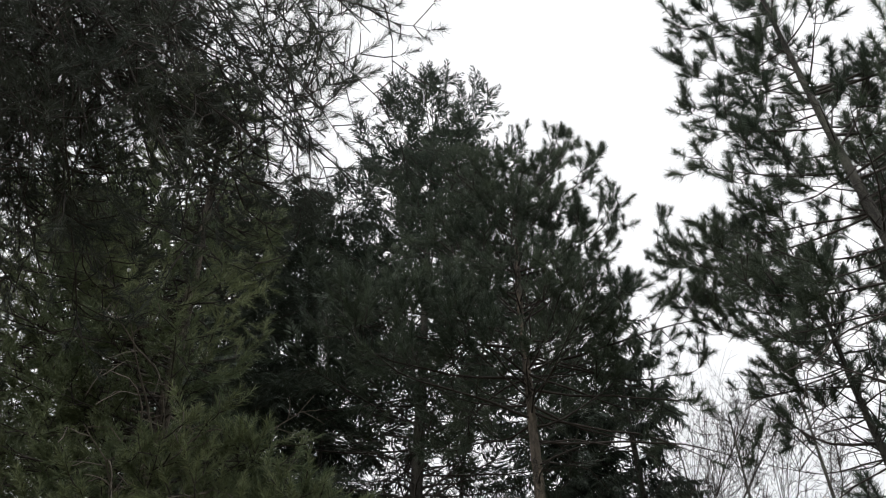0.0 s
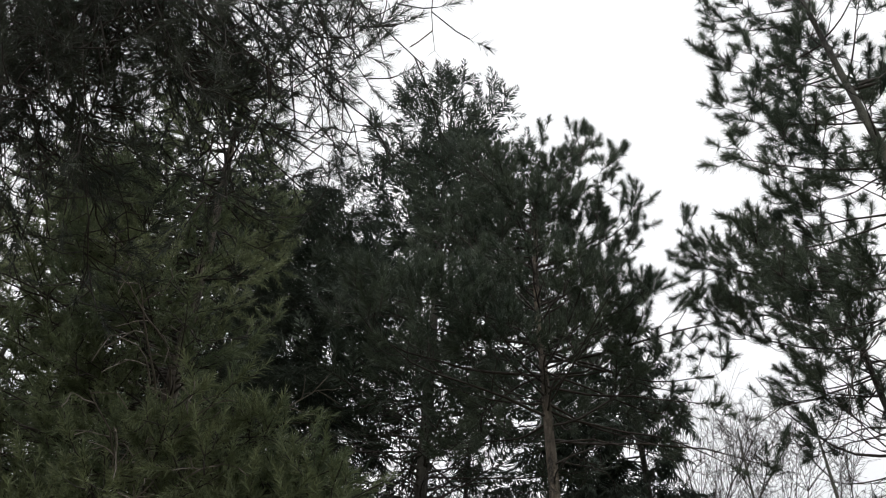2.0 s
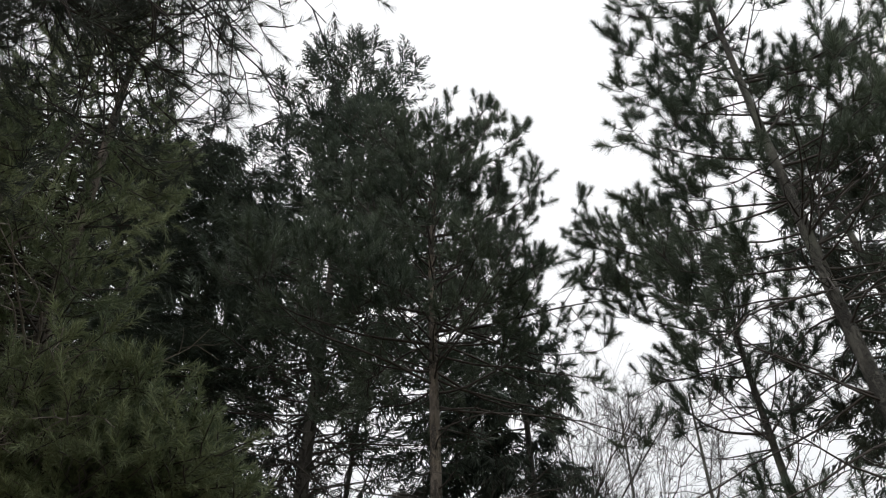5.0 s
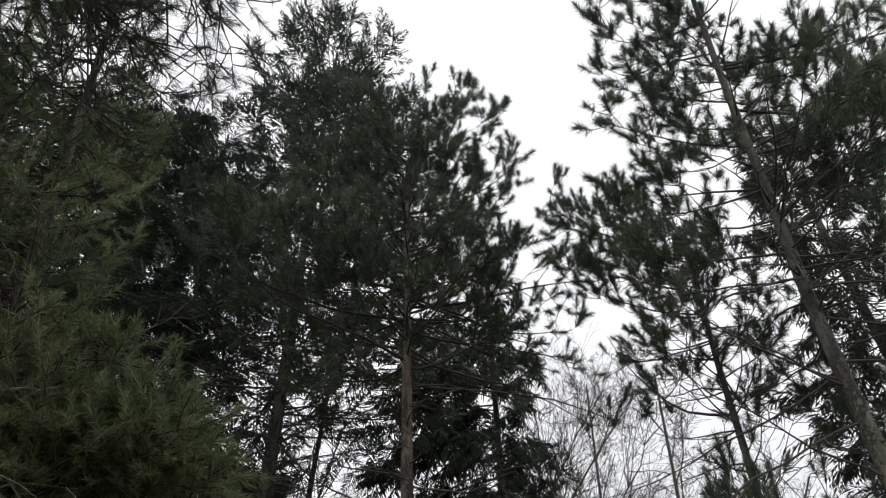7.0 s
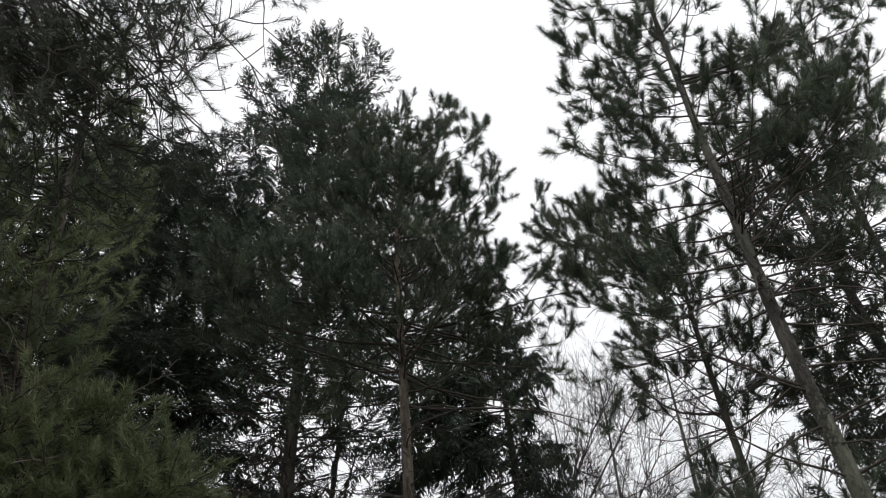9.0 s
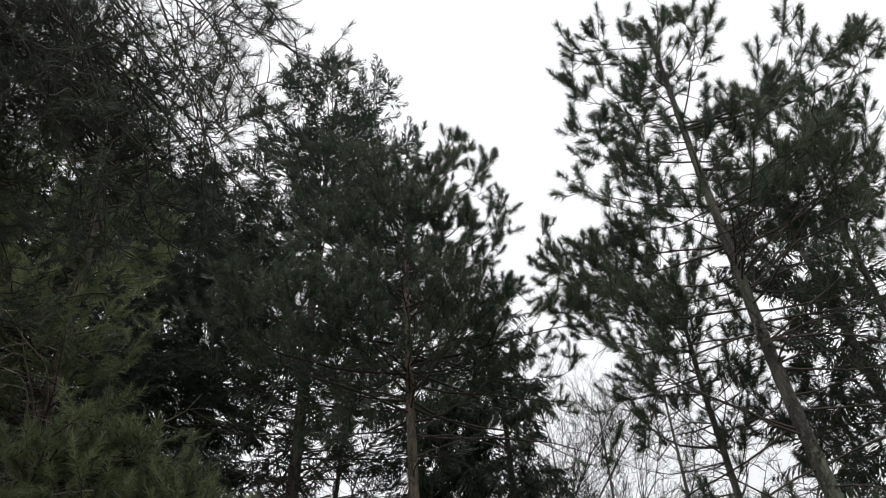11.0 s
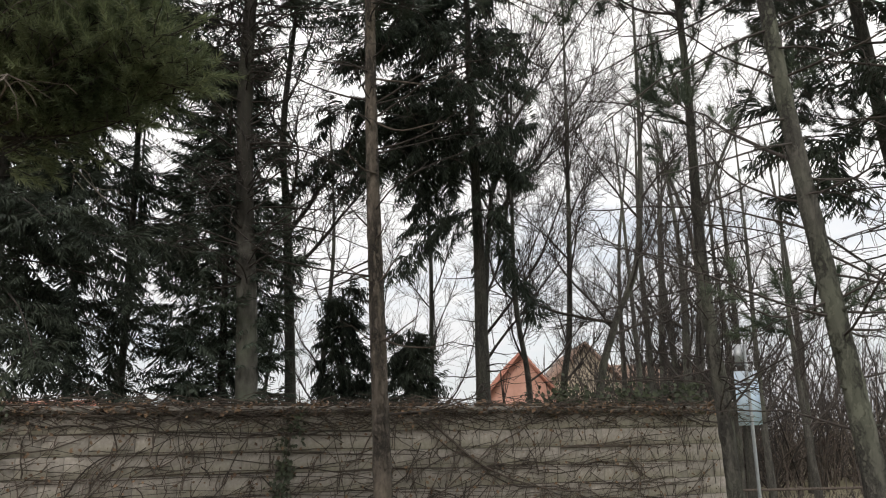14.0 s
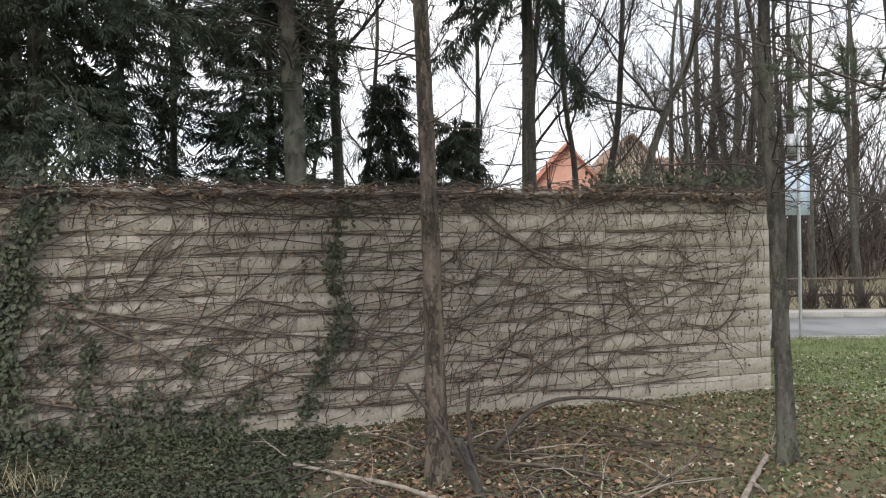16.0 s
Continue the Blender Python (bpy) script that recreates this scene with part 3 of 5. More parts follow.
def conifer(name, label, seed, ctrl, r0, r1, bark, style, needle, wood, crown, limbs, reach, rise, bend, scale=1.0, group="", aim=(), keep=None,
            dead=(0, 0, 0), knots=0, density=1.0, r_limb=0.02, dead_mat="twig", bare=None, flare=0.15, fine=False):
    """A conifer: crown (z0, z1), number of limbs, reach(u, azimuth) in metres, rise(u) in degrees. aim: limbs led to given ends."""
    rng = np.random.default_rng(seed)
    tree = thing(name, label, "tree", group=group)
    line, rad = trunk_part(tree, ctrl, r0, r1, M[bark], rng, knots=knots, flare=flare, sides=30 if fine else 14, n=170 if fine else 46, rings=fine)
    z0, z1 = crown
    for i in range(limbs):
        u = (i + rng.random() * 0.9) / limbs
        az = (i * 2.39996 + rng.normal(0, 0.25)) % (2 * math.pi)
        if keep and not keep(u, az):
            continue
        p = at_height(line, z0 + (z1 - z0) * u)
        el = radians(rise(u) + rng.normal(0, 6))
        ln = reach(u, az) * (rng.uniform(0.6, 1.12) if style in ("spruce", "weeping") else rng.uniform(0.75, 1.1))
        if ln < 0.15:
            continue
        d = np.array([math.cos(az) * math.cos(el), math.sin(az) * math.cos(el), math.sin(el)])
        grow_limb(tree, rng, p, d, ln, max(0.007, r_limb * (0.4 + 0.3 * ln)), style, UP * bend, M[needle], M[wood], scale, density=density)
    for i, (z, end, lift) in enumerate(aim):
        if style == "sparse":
            rng = np.random.default_rng(seed * 1000 + i)
        p = at_height(line, z)
        v = np.array(end) - p
        ln = float(np.linalg.norm(v))
        grow_limb(tree, rng, p, unit(v) - UP * lift * 0.5, ln * 1.04, max(0.008, r_limb * (0.4 + 0.3 * ln)), style, UP * lift, M[needle], M[wood], scale, density=density, bare=bare, end=end)
    nd, d0, d1 = dead
    for i in range(nd):
        p = at_height(line, rng.uniform(d0, d1))
        az, el = rng.random() * 6.283, radians(rng.normal(5, 14))
        d = np.array([math.cos(az) * math.cos(el), math.sin(az) * math.cos(el), math.sin(el)])
        grow_limb(tree, rng, p, d, rng.uniform(0.45, 1.75) * (1.25 if r0 > 0.16 else 1), max(0.0085, r0 * 0.085), "sparse", UP * rng.normal(0.0, 0.35), None, M[dead_mat], dead=True, density=0.8)
    return tree, line


def bare_tree(name, label, seed, ctrl, r0, r1, bark="grey_bark", limbs=12, z0=3.0, reach=2.2, rise=40, levels=3, group="bare trees behind the wall", aim=()):
    """A leafless tree: trunk, then each limb with its finer branches."""
    rng = np.random.default_rng(seed)
    tree = thing(name, label, "tree", group=group)
    line, rad = trunk_part(tree, ctrl, r0, r1, M[bark], rng, sides=10, n=30)
    top = line[-1, 2]
    starts = []
    for i in range(limbs):
        u = (i + rng.random()) / limbs
        p = at_height(line, z0 + (top - z0) * u)
        az, el = (i * 2.4 + rng.normal(0, 0.4)), radians(rise + rng.normal(0, 12))
        starts.append((p, np.array([math.cos(az) * math.cos(el), math.sin(az) * math.cos(el), math.sin(el)]), reach * (1.1 - 0.6 * u) * rng.uniform(0.7, 1.2), max(0.010, r0 * 0.27 * (1.1 - 0.7 * u))))
    for z, end in aim:
        p = at_height(line, z)
        v = np.array(end) - p
        starts.append((p, unit(v) - UP * 0.15, float(np.linalg.norm(v)), max(0.020, r0 * 0.32)))
    for p, d, ln, r in starts:
        s = Soup()
        main = arc(rng, p, d, ln, 10, UP * 0.45, 0.10)
        tubes(s, main[None], (r * np.linspace(1, 0.25, 10))[None], 6)
        l2, l3, l4 = [], [], []
        for i in range(int(5 + ln * 3.6)):
            u = rng.uniform(0.15, 1)
            k = int(u * 8.99)
            ax = unit(main[k + 1] - main[k])
            d2 = unit(ax + unit(rng.normal(size=3)) * 0.85 + UP * 0.25)
            b = arc(rng, main[k], d2, ln * rng.uniform(0.25, 0.5) * (1.1 - 0.5 * u), 6, UP * 0.35, 0.12)
            l2.append(b)
            for j in range(5):
                k2 = rng.integers(1, 5)
                d3 = unit(unit(b[k2 + 1] - b[k2]) + unit(rng.normal(size=3)) * 0.9 + UP * 0.15)
                c = arc(rng, b[k2], d3, ln * rng.uniform(0.1, 0.28), 5, UP * 0.25, 0.13)
                l3.append(c)
                if levels > 3:
                    for _ in range(3):
                        k3 = rng.integers(1, 4)
                        l4.append(arc(rng, c[k3], unit(c[k3 + 1] - c[k3]) + unit(rng.normal(size=3)) * 0.8, ln * rng.uniform(0.05, 0.13), 4, UP * 0.1, 0.12))
        tubes(s, np.array(l2)[:, [0, 1, 3, 5]], np.linspace(1, 0.35, 4)[None] * np.full((len(l2), 1), max(0.006, r * 0.36)), 3)
        tubes(s, np.array(l3)[:, [0, 2, 4]], np.linspace(1, 0.5, 3)[None] * np.full((len(l3), 1), max(0.004, r * 0.16)), 3)
        if l4:
            tubes(s, np.array(l4), np.full((len(l4), 4), 0.0034), 3)
        part("limb", s, M["twig"], tree)
    return tree, line


# ---- ground ----
def gz(x, y):
    """Height of the ground."""
    near = math.exp(-((x * x + (y - 8) ** 2) / 400))
    h = near * (0.05 * noise.noise(Vector((x * 0.6, y * 0.6, 0))) + 0.03 * noise.noise(Vector((x * 2.2, y * 2.2, 3))))
    if y > 16.4:
        h = -0.17 * min(1, (y - 16.4) / 0.5) if y < 24 else -0.02
    if y > 25.5:   # a low bank across the road
        h += 0.07 * min(14.0, y - 25.5) * min(1.0, max(0.0, (x - 3) / 4))
    return h


def build_ground():
    def spaced(lo, hi, step):
        inner = np.arange(lo, hi + 1e-6, step)
        g = [step * 1.35 ** k for k in range(1, 27)]
        out = np.cumsum(g)
        return np.concatenate([lo - out[::-1], inner, hi + out])
    xs, ys = spaced(-9, 12, 0.4), spaced(-3, 25, 0.4)
    s = Soup()
    v = np.array([(x, y, gz(x, y)) for y in ys for x in xs])
    nx, ny = len(xs), len(ys)
    i, j = np.arange(ny - 1)[:, None] * nx, np.arange(nx - 1)[None]
    s.add(v, np.stack([i + j, i + j + 1, i + j + nx + 1, i + j + nx], -1).reshape(-1, 4))
    g = new("ground", s.mesh("ground", M["soil"], True))
    tagged(g, "uneven soil with moss and short grass towards the road", "ground", kind="structure")


build_ground()

# ---- street beyond the wall ----
s = Soup()
s.box((10, 18.95, -0.13), (90, 4.1, 0.14))
road = new("road", s.mesh("road", M["asphalt"]))
tagged(road, "smooth light grey asphalt side road", "road", kind="structure")
s = Soup()
s.box((10, 21.75, -0.08), (90, 1.2, 0.22))
pav = new("pavement", s.mesh("pavement", M["kerb"]))
tagged(pav, "pale concrete pavement along the road", "pavement", kind="structure")
for side_y, z in ((16.85, -0.155), (21.07, -0.05)):
    base = Soup()
    base.box((0, 0, 0), (0.985, 0.12, 0.24))
    me = base.mesh("kerb_stone", M["kerb"])
    kerb = thing("kerb", "row of pale concrete kerb stones", "kerb", kind="structure")
    for k in range(28):
        ob = new("kerb_stone", me)
        ob.parent = kerb
        ob.location = (-2 + k * 1.0, side_y, z)

# ---- wall ----
WR = np.array([4.10, 10.84])
WD = np.array([-1.0, -0.4]) / math.hypot(1, 0.4)
WN = np.array([-WD[1], WD[0]])
WN = WN if WN[1] < 0 else -WN
WANG = math.atan2(0.4, 1.0)
WTOP = 2.40


def on_wall(sv, z, out=0.0):
    sv, z, out = np.broadcast_arrays(np.asarray(sv, float), np.asarray(z, float), np.asarray(out, float))
    return np.stack([WR[0] + WD[0] * sv + WN[0] * out, WR[1] + WD[1] * sv + WN[1] * out, z], -1)


def build_wall():
    wall = thing("wall_front", "grey concrete block garden wall overgrown with leafless creepers", "wall", kind="structure")
    core = Soup()
    c = on_wall(6.5, 1.15, -0.105)
    core.box(c, (13.0, 0.19, 2.5), WANG)
    part("core", core, M["mortar"], wall)
    foot = Soup()
    c = on_wall(6.5, -0.08, -0.065)
    foot.box(c, (13.0, 0.22, 0.22), WANG)
    part("footing", foot, M["mortar"], wall, "mossy concrete footing")
    # one block, chamfered at its front edges
    x, z, d, c = 0.1965, 0.0965, 0.006, 0.003
    v = [(-x, 0, -z), (x, 0, -z), (x, 0, z), (-x, 0, z), (-x, -d + c, -z), (x, -d + c, -z), (x, -d + c, z), (-x, -d + c, z),
         (-x + c, -d, -z + c), (x - c, -d, -z + c), (x - c, -d, z - c), (-x + c, -d, z - c)]
    f = [(0, 1, 5, 4), (1, 2, 6, 5), (2, 3, 7, 6), (3, 0, 4, 7), (4, 5, 9, 8), (5, 6, 10, 9), (6, 7, 11, 10), (7, 4, 8, 11), (8, 9, 10, 11)]
    b = Soup()
    b.add(v, f)
    me = b.mesh("block", M["block"])
    half = Soup()
    half.add([(p[0] * 0.49, p[1], p[2]) for p in v], f)
    me_half = half.mesh("half_block", M["block"])
    rng = np.random.default_rng(3)
    rest = Soup()
    for row in range(12):
        zc = 0.1 + row * 0.2
        if row % 2 == 0:
            h = new("block", me_half)
            h.parent = wall
            p = on_wall(0.099, zc, -0.004)
            h.matrix_basis = pose(p[0], p[1], p[2], 0, 0, math.degrees(WANG))
        sv = 0.2 if row % 2 else 0.4
        while sv < 12.6:
            p = on_wall(sv, zc, -0.004 + rng.normal(0, 0.0015))
            if sv < 9.0:
                h = new("block", me)
                h.parent = wall
                h.matrix_basis = pose(p[0], p[1], p[2], rng.normal(0, 0.15), rng.normal(0, 0.12), math.degrees(WANG) + rng.normal(0, 0.15))
            else:
                q = np.array(v)
                ca, sa = math.cos(WANG), math.sin(WANG)
                rest.add(np.stack([q[:, 0] * ca - q[:, 1] * sa, q[:, 0] * sa + q[:, 1] * ca, q[:, 2]], 1) + p, f)
            sv += 0.4
    ob = part("far_blocks", rest, M["block"], wall)
    ob["kind"] = "stuff"
    cop = Soup()
    cop.box(on_wall(6.48, WTOP + 0.02, -0.1), (13.08, 0.3, 0.07), WANG)
    part("coping", cop, M["mortar"], wall, "flat weathered coping")
    # the wall turns the corner and runs on along the street
    ret = thing("wall_side", "grey block wall running back from the corner", "wall", kind="structure")
    r = Soup()
    c = on_wall(0.095, 1.15, -2.8)
    r.box(c, (0.19, 5.2, 2.5), WANG)
    part("core", r, M["block"], ret)


build_wall()


# ---- trees in front of the wall ----
def flat(v):
    return lambda u, az: v


def ends(pairs, y, deep, lean, lift, seed):
    """Limb ends of a crown seen against the sky: (x, z) pairs, their depth spread about y; lean: rise from the trunk in metres."""
    r = np.random.default_rng(seed)
    return tuple((z - lean + r.normal(0, 0.1), (x, y + r.uniform(-deep, deep), z), lift + r.normal(0, 0.12)) for x, z in pairs)


# the slim pine in the middle
A_RIGHT = ((0.50, 10.45), (0.76, 10.2), (0.93, 9.8), (0.21, 10.2), (0.33, 9.85), (1.05, 8.85), (0.91, 8.47), (0.8, 8.95), (1.02, 8.04), (0.9, 7.66), (0.7, 7.35), (0.55, 9.3), (0.45, 8.3))
A_LEFT = ((-1.28, 9.8), (-1.0, 10.2), (-0.73, 9.5), (-1.11, 9.2), (-1.36, 8.95), (-0.47, 9.75), (-0.14, 9.5), (-0.79, 8.9), (-0.47, 8.85), (-0.96, 8.5), (-0.16, 8.6), (-0.48, 8.1))
A_FRONT = ((-1.57, 7.05), (-1.66, 6.95), (-1.48, 6.65), (-1.43, 7.15), (-0.61, 6.95), (-0.75, 6.7))
A_LOW = ((1.40, 6.8), (1.22, 6.7), (1.38, 6.42), (1.16, 6.5), (1.0, 6.15), (1.55, 5.88), (1.75, 5.85))
pine_a, _ = conifer("pine_tree", "slim pine with flaky reddish bark in front of the wall", 11,
    [(0.02, 6.70, -0.05), (-0.02, 6.75, 2.0), (-0.09, 6.80, 4.5), (-0.11, 6.87, 6.6), (-0.11, 6.90, 8.2), (0.02, 6.95, 9.6)], 0.088, 0.02,
    "pine_bark", "pine", "pine_needle", "twig", (6.2, 9.4), 50,
    lambda u, az: (1.25 - 0.7 * u) * (0.95 if math.cos(az) > 0 else 1.05), lambda u: 8 + 30 * u, 0.5,
    group="pines in front of the wall", dead=(30, 2.2, 6.6), knots=14, r_limb=0.016, dead_mat="twig", fine=True, flare=0.5,
    aim=ends(A_RIGHT, 7.1, 0.4, 0.75, 0.7, 1) + ends(A_LEFT, 6.8, 0.4, 0.6, 0.6, 2) + ends(A_FRONT, 5.95, 0.15, 0.1, 0.4, 3) + ((6.95, (1.75, 7.1, 7.4), 0.4),))

low_rng = np.random.default_rng(112)
for z, end, lift in ends(A_LOW, 7.1, 0.2, -0.3, 0.3, 4):   # long thin lower limbs with few brushes
    base = np.array([-0.1, 6.85, z])
    way = np.array(end) - base
    grow_limb(pine_a, low_rng, base, unit(way) - UP * lift * 0.5, float(np.linalg.norm(way)), 0.013, "pine", UP * lift, M["pine_needle"], M["twig"], 0.9, density=0.34, bare=0.45, end=end)
stub_rng = np.random.default_rng(111)
for z, end in ((3.32, (-0.42, 6.55, 3.52)), (3.30, (0.22, 6.6, 3.68)), (2.86, (-0.24, 6.5, 2.94)), (2.88, (0.62, 6.6, 2.86)), (2.84, (0.30, 6.4, 3.02)), (3.7, (0.05, 6.5, 3.78)), (4.25, (-0.34, 6.5, 4.42)), (4.7, (0.55, 6.5, 4.62)), (5.1, (0.75, 6.6, 5.15))):
    base = np.array([-0.05, 6.74, z])
    way = np.array(end) - base
    grow_limb(pine_a, stub_rng, base, unit(way) - UP * 0.35, float(np.linalg.norm(way)) * 1.05, 0.009, "sparse", UP * 0.8, None, M["vine"], dead=True, density=0.25, bare=0.5, end=end)

# the pine beside the corner of the wall
B_ENDS = ((1.51, 8.41), (1.30, 8.2), (1.69, 8.13), (1.95, 7.9), (2.22, 8.25), (2.31, 7.9), (2.54, 8.05), (2.71, 7.85), (1.42, 7.8), (1.60, 7.6), (2.03, 7.4), (2.34, 7.5),
          (2.57, 7.3), (2.15, 6.95), (2.17, 6.55), (3.02, 7.7), (2.90, 6.85), (3.14, 6.55), (2.50, 6.6), (3.03, 6.0))
pine_b, _ = conifer("pine_tree", "straight pine with grey brown bark beside the corner of the wall", 12,
    [(2.94, 7.20, -0.05), (2.90, 7.25, 1.5), (2.82, 7.30, 3.6), (2.84, 7.3, 5.3), (2.81, 7.30, 6.6), (2.82, 7.3, 7.6), (2.8, 7.3, 8.3)], 0.078, 0.016,
    "grey_bark", "pine", "pine_needle", "twig", (6.1, 8.2), 20, lambda u, az: 1.0 - 0.5 * u, lambda u: 2 + 25 * u, 0.35,
    group="pines in front of the wall", dead=(54, 2.0, 6.8), knots=12, r_limb=0.014, fine=True, flare=0.35,
    aim=ends(B_ENDS, 7.1, 0.35, 0.45, 0.5, 5) + ((4.85, (2.38, 7.0, 5.0), 0.1),))
bud_rng = np.random.default_rng(121)
grow_limb(pine_b, bud_rng, (2.81, 7.3, 6.0), (-0.8, 0.6, 0.35), 1.9, 0.014, "sparse", UP * 0.5, None, M["twig"], dead=True, density=0.35, bare=0.2, end=(2.0, 8.05, 7.42))

# the leaning pine nearest on the street side
C_LEFT = ((1.93, 9.05), (1.66, 8.6), (1.57, 7.45), (1.40, 6.95), (1.57, 6.68), (1.45, 6.46), (1.97, 7.95), (2.10, 8.35), (2.1, 7.85), (2.00, 7.3), (2.06, 6.95), (1.68, 8.15), (1.66, 9.0), (2.10, 6.6))
C_RIGHT = ((2.5, 8.9), (3.20, 8.0), (3.75, 8.65), (4.15, 8.65), (4.50, 8.55), (4.2, 8.0), (3.55, 7.55), (3.85, 7.6), (3.9, 7.15), (2.87, 7.25), (2.88, 6.85), (3.24, 7.4), (3.44, 7.0), (3.75, 6.85), (2.84, 8.1), (2.4, 9.2), (2.8, 9.0))
pine_c, _ = conifer("pine_tree", "leaning pine with a thick furrowed trunk and open crown", 13,
    [(2.80, 4.6, -0.05), (2.75, 4.65, 1.6), (2.66, 4.7, 2.7), (2.53, 4.7, 3.9), (2.45, 4.7, 5.1), (2.43, 4.7, 6.4), (2.42, 4.7, 7.6), (2.45, 4.72, 9.3)], 0.082, 0.016,
    "grey_bark", "pine", "pine_needle", "twig", (5.6, 9.0), 17, lambda u, az: (1.2 - 0.5 * u) * (0.5 if math.cos(az) < -0.2 else 1.0), lambda u: 12 + 26 * u, 0.4,
    group="pines in front of the wall", dead=(58, 1.9, 6.2), knots=14, r_limb=0.0135, fine=True,
    aim=ends(C_LEFT, 4.95, 0.3, 0.3, 0.5, 6) + ends(C_RIGHT, 4.95, 0.35, 0.95, 0.2, 7)
    + ((5.7, (1.5, 4.9, 5.9), 0.6), (5.5, (1.6, 4.9, 5.5), 0.5), (5.4, (3.3, 4.9, 5.9), 0.3), (3.0, (3.2, 6.2, 2.9), 0.2), (3.6, (2.2, 6.3, 4.9), 0.3)))

# the dark conifer further along
spruce_r, _ = conifer("spruce_tree", "dark spruce with hanging twigs beside the leaning pine", 14,
    [(5.35, 8.0, -0.05), (5.25, 8.0, 3.0), (5.0, 8.0, 6.0), (4.7, 8.0, 10.0)], 0.13, 0.03,
    "grey_bark", "spruce", "spruce_needle", "twig", (4.2, 9.8), 36, lambda u, az: 1.6 - 0.8 * u, lambda u: -8 + 25 * u, -0.25,
    dead=(10, 2.2, 4.5), group="spruces", r_limb=0.014)

# a darker pine standing behind the leaning one
pine_d, _ = conifer("pine_tree", "dark pine partly hidden behind the leaning pine", 18,
    [(4.5, 6.4, -0.05), (4.45, 6.4, 3.0), (4.4, 6.4, 6.0), (4.4, 6.4, 8.8)], 0.085, 0.02,
    "grey_bark", "pine", "dark_pine_needle", "twig", (4.4, 8.7), 32, lambda u, az: 1.5 - 0.7 * u, lambda u: 5 + 25 * u, 0.35,
    group="pines in front of the wall", dead=(14, 2.4, 4.6), knots=8, r_limb=0.015)

# the soft-needled pine whose boughs hang in at the edge
near_rng = np.random.default_rng(151)
near_aim = []
for centre, radii, count in (((-1.75, 4.15, 4.2), (1.0, 0.7, 0.55), 60), ((-2.45, 4.3, 5.6), (0.8, 0.75, 1.0), 44), ((-2.5, 4.4, 7.4), (0.75, 0.8, 1.2), 34), ((-2.75, 3.9, 6.6), (0.6, 0.8, 0.9), 18), ((-2.3, 4.9, 6.8), (0.45, 0.5, 0.8), 22), ((-1.4, 4.1, 3.95), (0.65, 0.5, 0.3), 30), ((-1.05, 4.1, 4.0), (0.36, 0.35, 0.2), 26), ((-3.05, 4.2, 4.6), (0.6, 0.8, 0.8), 30), ((-3.2, 4.1, 5.9), (0.5, 0.8, 0.8), 24), ((-3.3, 4.6, 5.1), (0.6, 0.7, 0.9), 20), ((-3.5, 4.4, 6.4), (0.5, 0.7, 0.9), 20), ((-3.3, 4.0, 4.2), (0.5, 0.6, 0.5), 14), ((-2.2, 4.2, 7.7), (0.4, 0.4, 0.6), 12)):
    for _ in range(count):
        off = unit(near_rng.normal(size=3)) * near_rng.uniform(0.35, 1.0) ** 0.6 * np.array(radii)
        end = np.array(centre) + off
        end[0] = min(end[0], -1.85 + max(-0.05, 4.93 - end[2]) * 1.0)
        end[0] = min(end[0], -0.74 - max(0.0, 3.85 - end[2]) * 1.5)
        near_aim.append((end[2] + near_rng.uniform(-0.35, 0.3), tuple(end), near_rng.normal(0.05, 0.2)))
near, _ = conifer("pine_tree", "bushy pine with soft olive needles and bare inner twigs", 15,
    [(-2.62, 4.5, -0.05), (-2.55, 4.5, 2.0), (-2.30, 4.5, 3.6), (-2.3, 4.45, 6.0), (-2.4, 4.45, 8.3)], 0.10, 0.02,
    "pine_bark", "soft", "soft_needle", "twig", (3.9, 8.6), 0, flat(2.0), lambda u: 5, 0.0,
    group="pines in front of the wall", r_limb=0.012, aim=near_aim, bare=0.3, density=0.85, dead=(16, 3.4, 5.4), dead_mat="dead_twig")

twig_rng = np.random.default_rng(153)
for z, end in ((4.3, (-1.72, 3.52, 4.52)), (4.0, (-1.90, 3.45, 4.22)), (4.5, (-1.55, 3.55, 4.34)), (4.7, (-2.0, 3.45, 4.72)), (3.9, (-1.45, 3.6, 4.08)), (5.0, (-2.1, 3.5, 5.2)), (4.2, (-2.05, 3.4, 4.4)), (3.8, (-1.75, 3.5, 3.95))):
    base = np.array([-2.3, 4.4, z])
    way = np.array(end) - base   # crooked bare twigs in front of the foliage
    grow_limb(near, twig_rng, base, unit(way) + UP * 0.3, float(np.linalg.norm(way)) * 1.1, 0.009, "sparse", -UP * 0.5, None, M["dead_twig"], dead=True, density=0.8, bare=0.35, end=end)

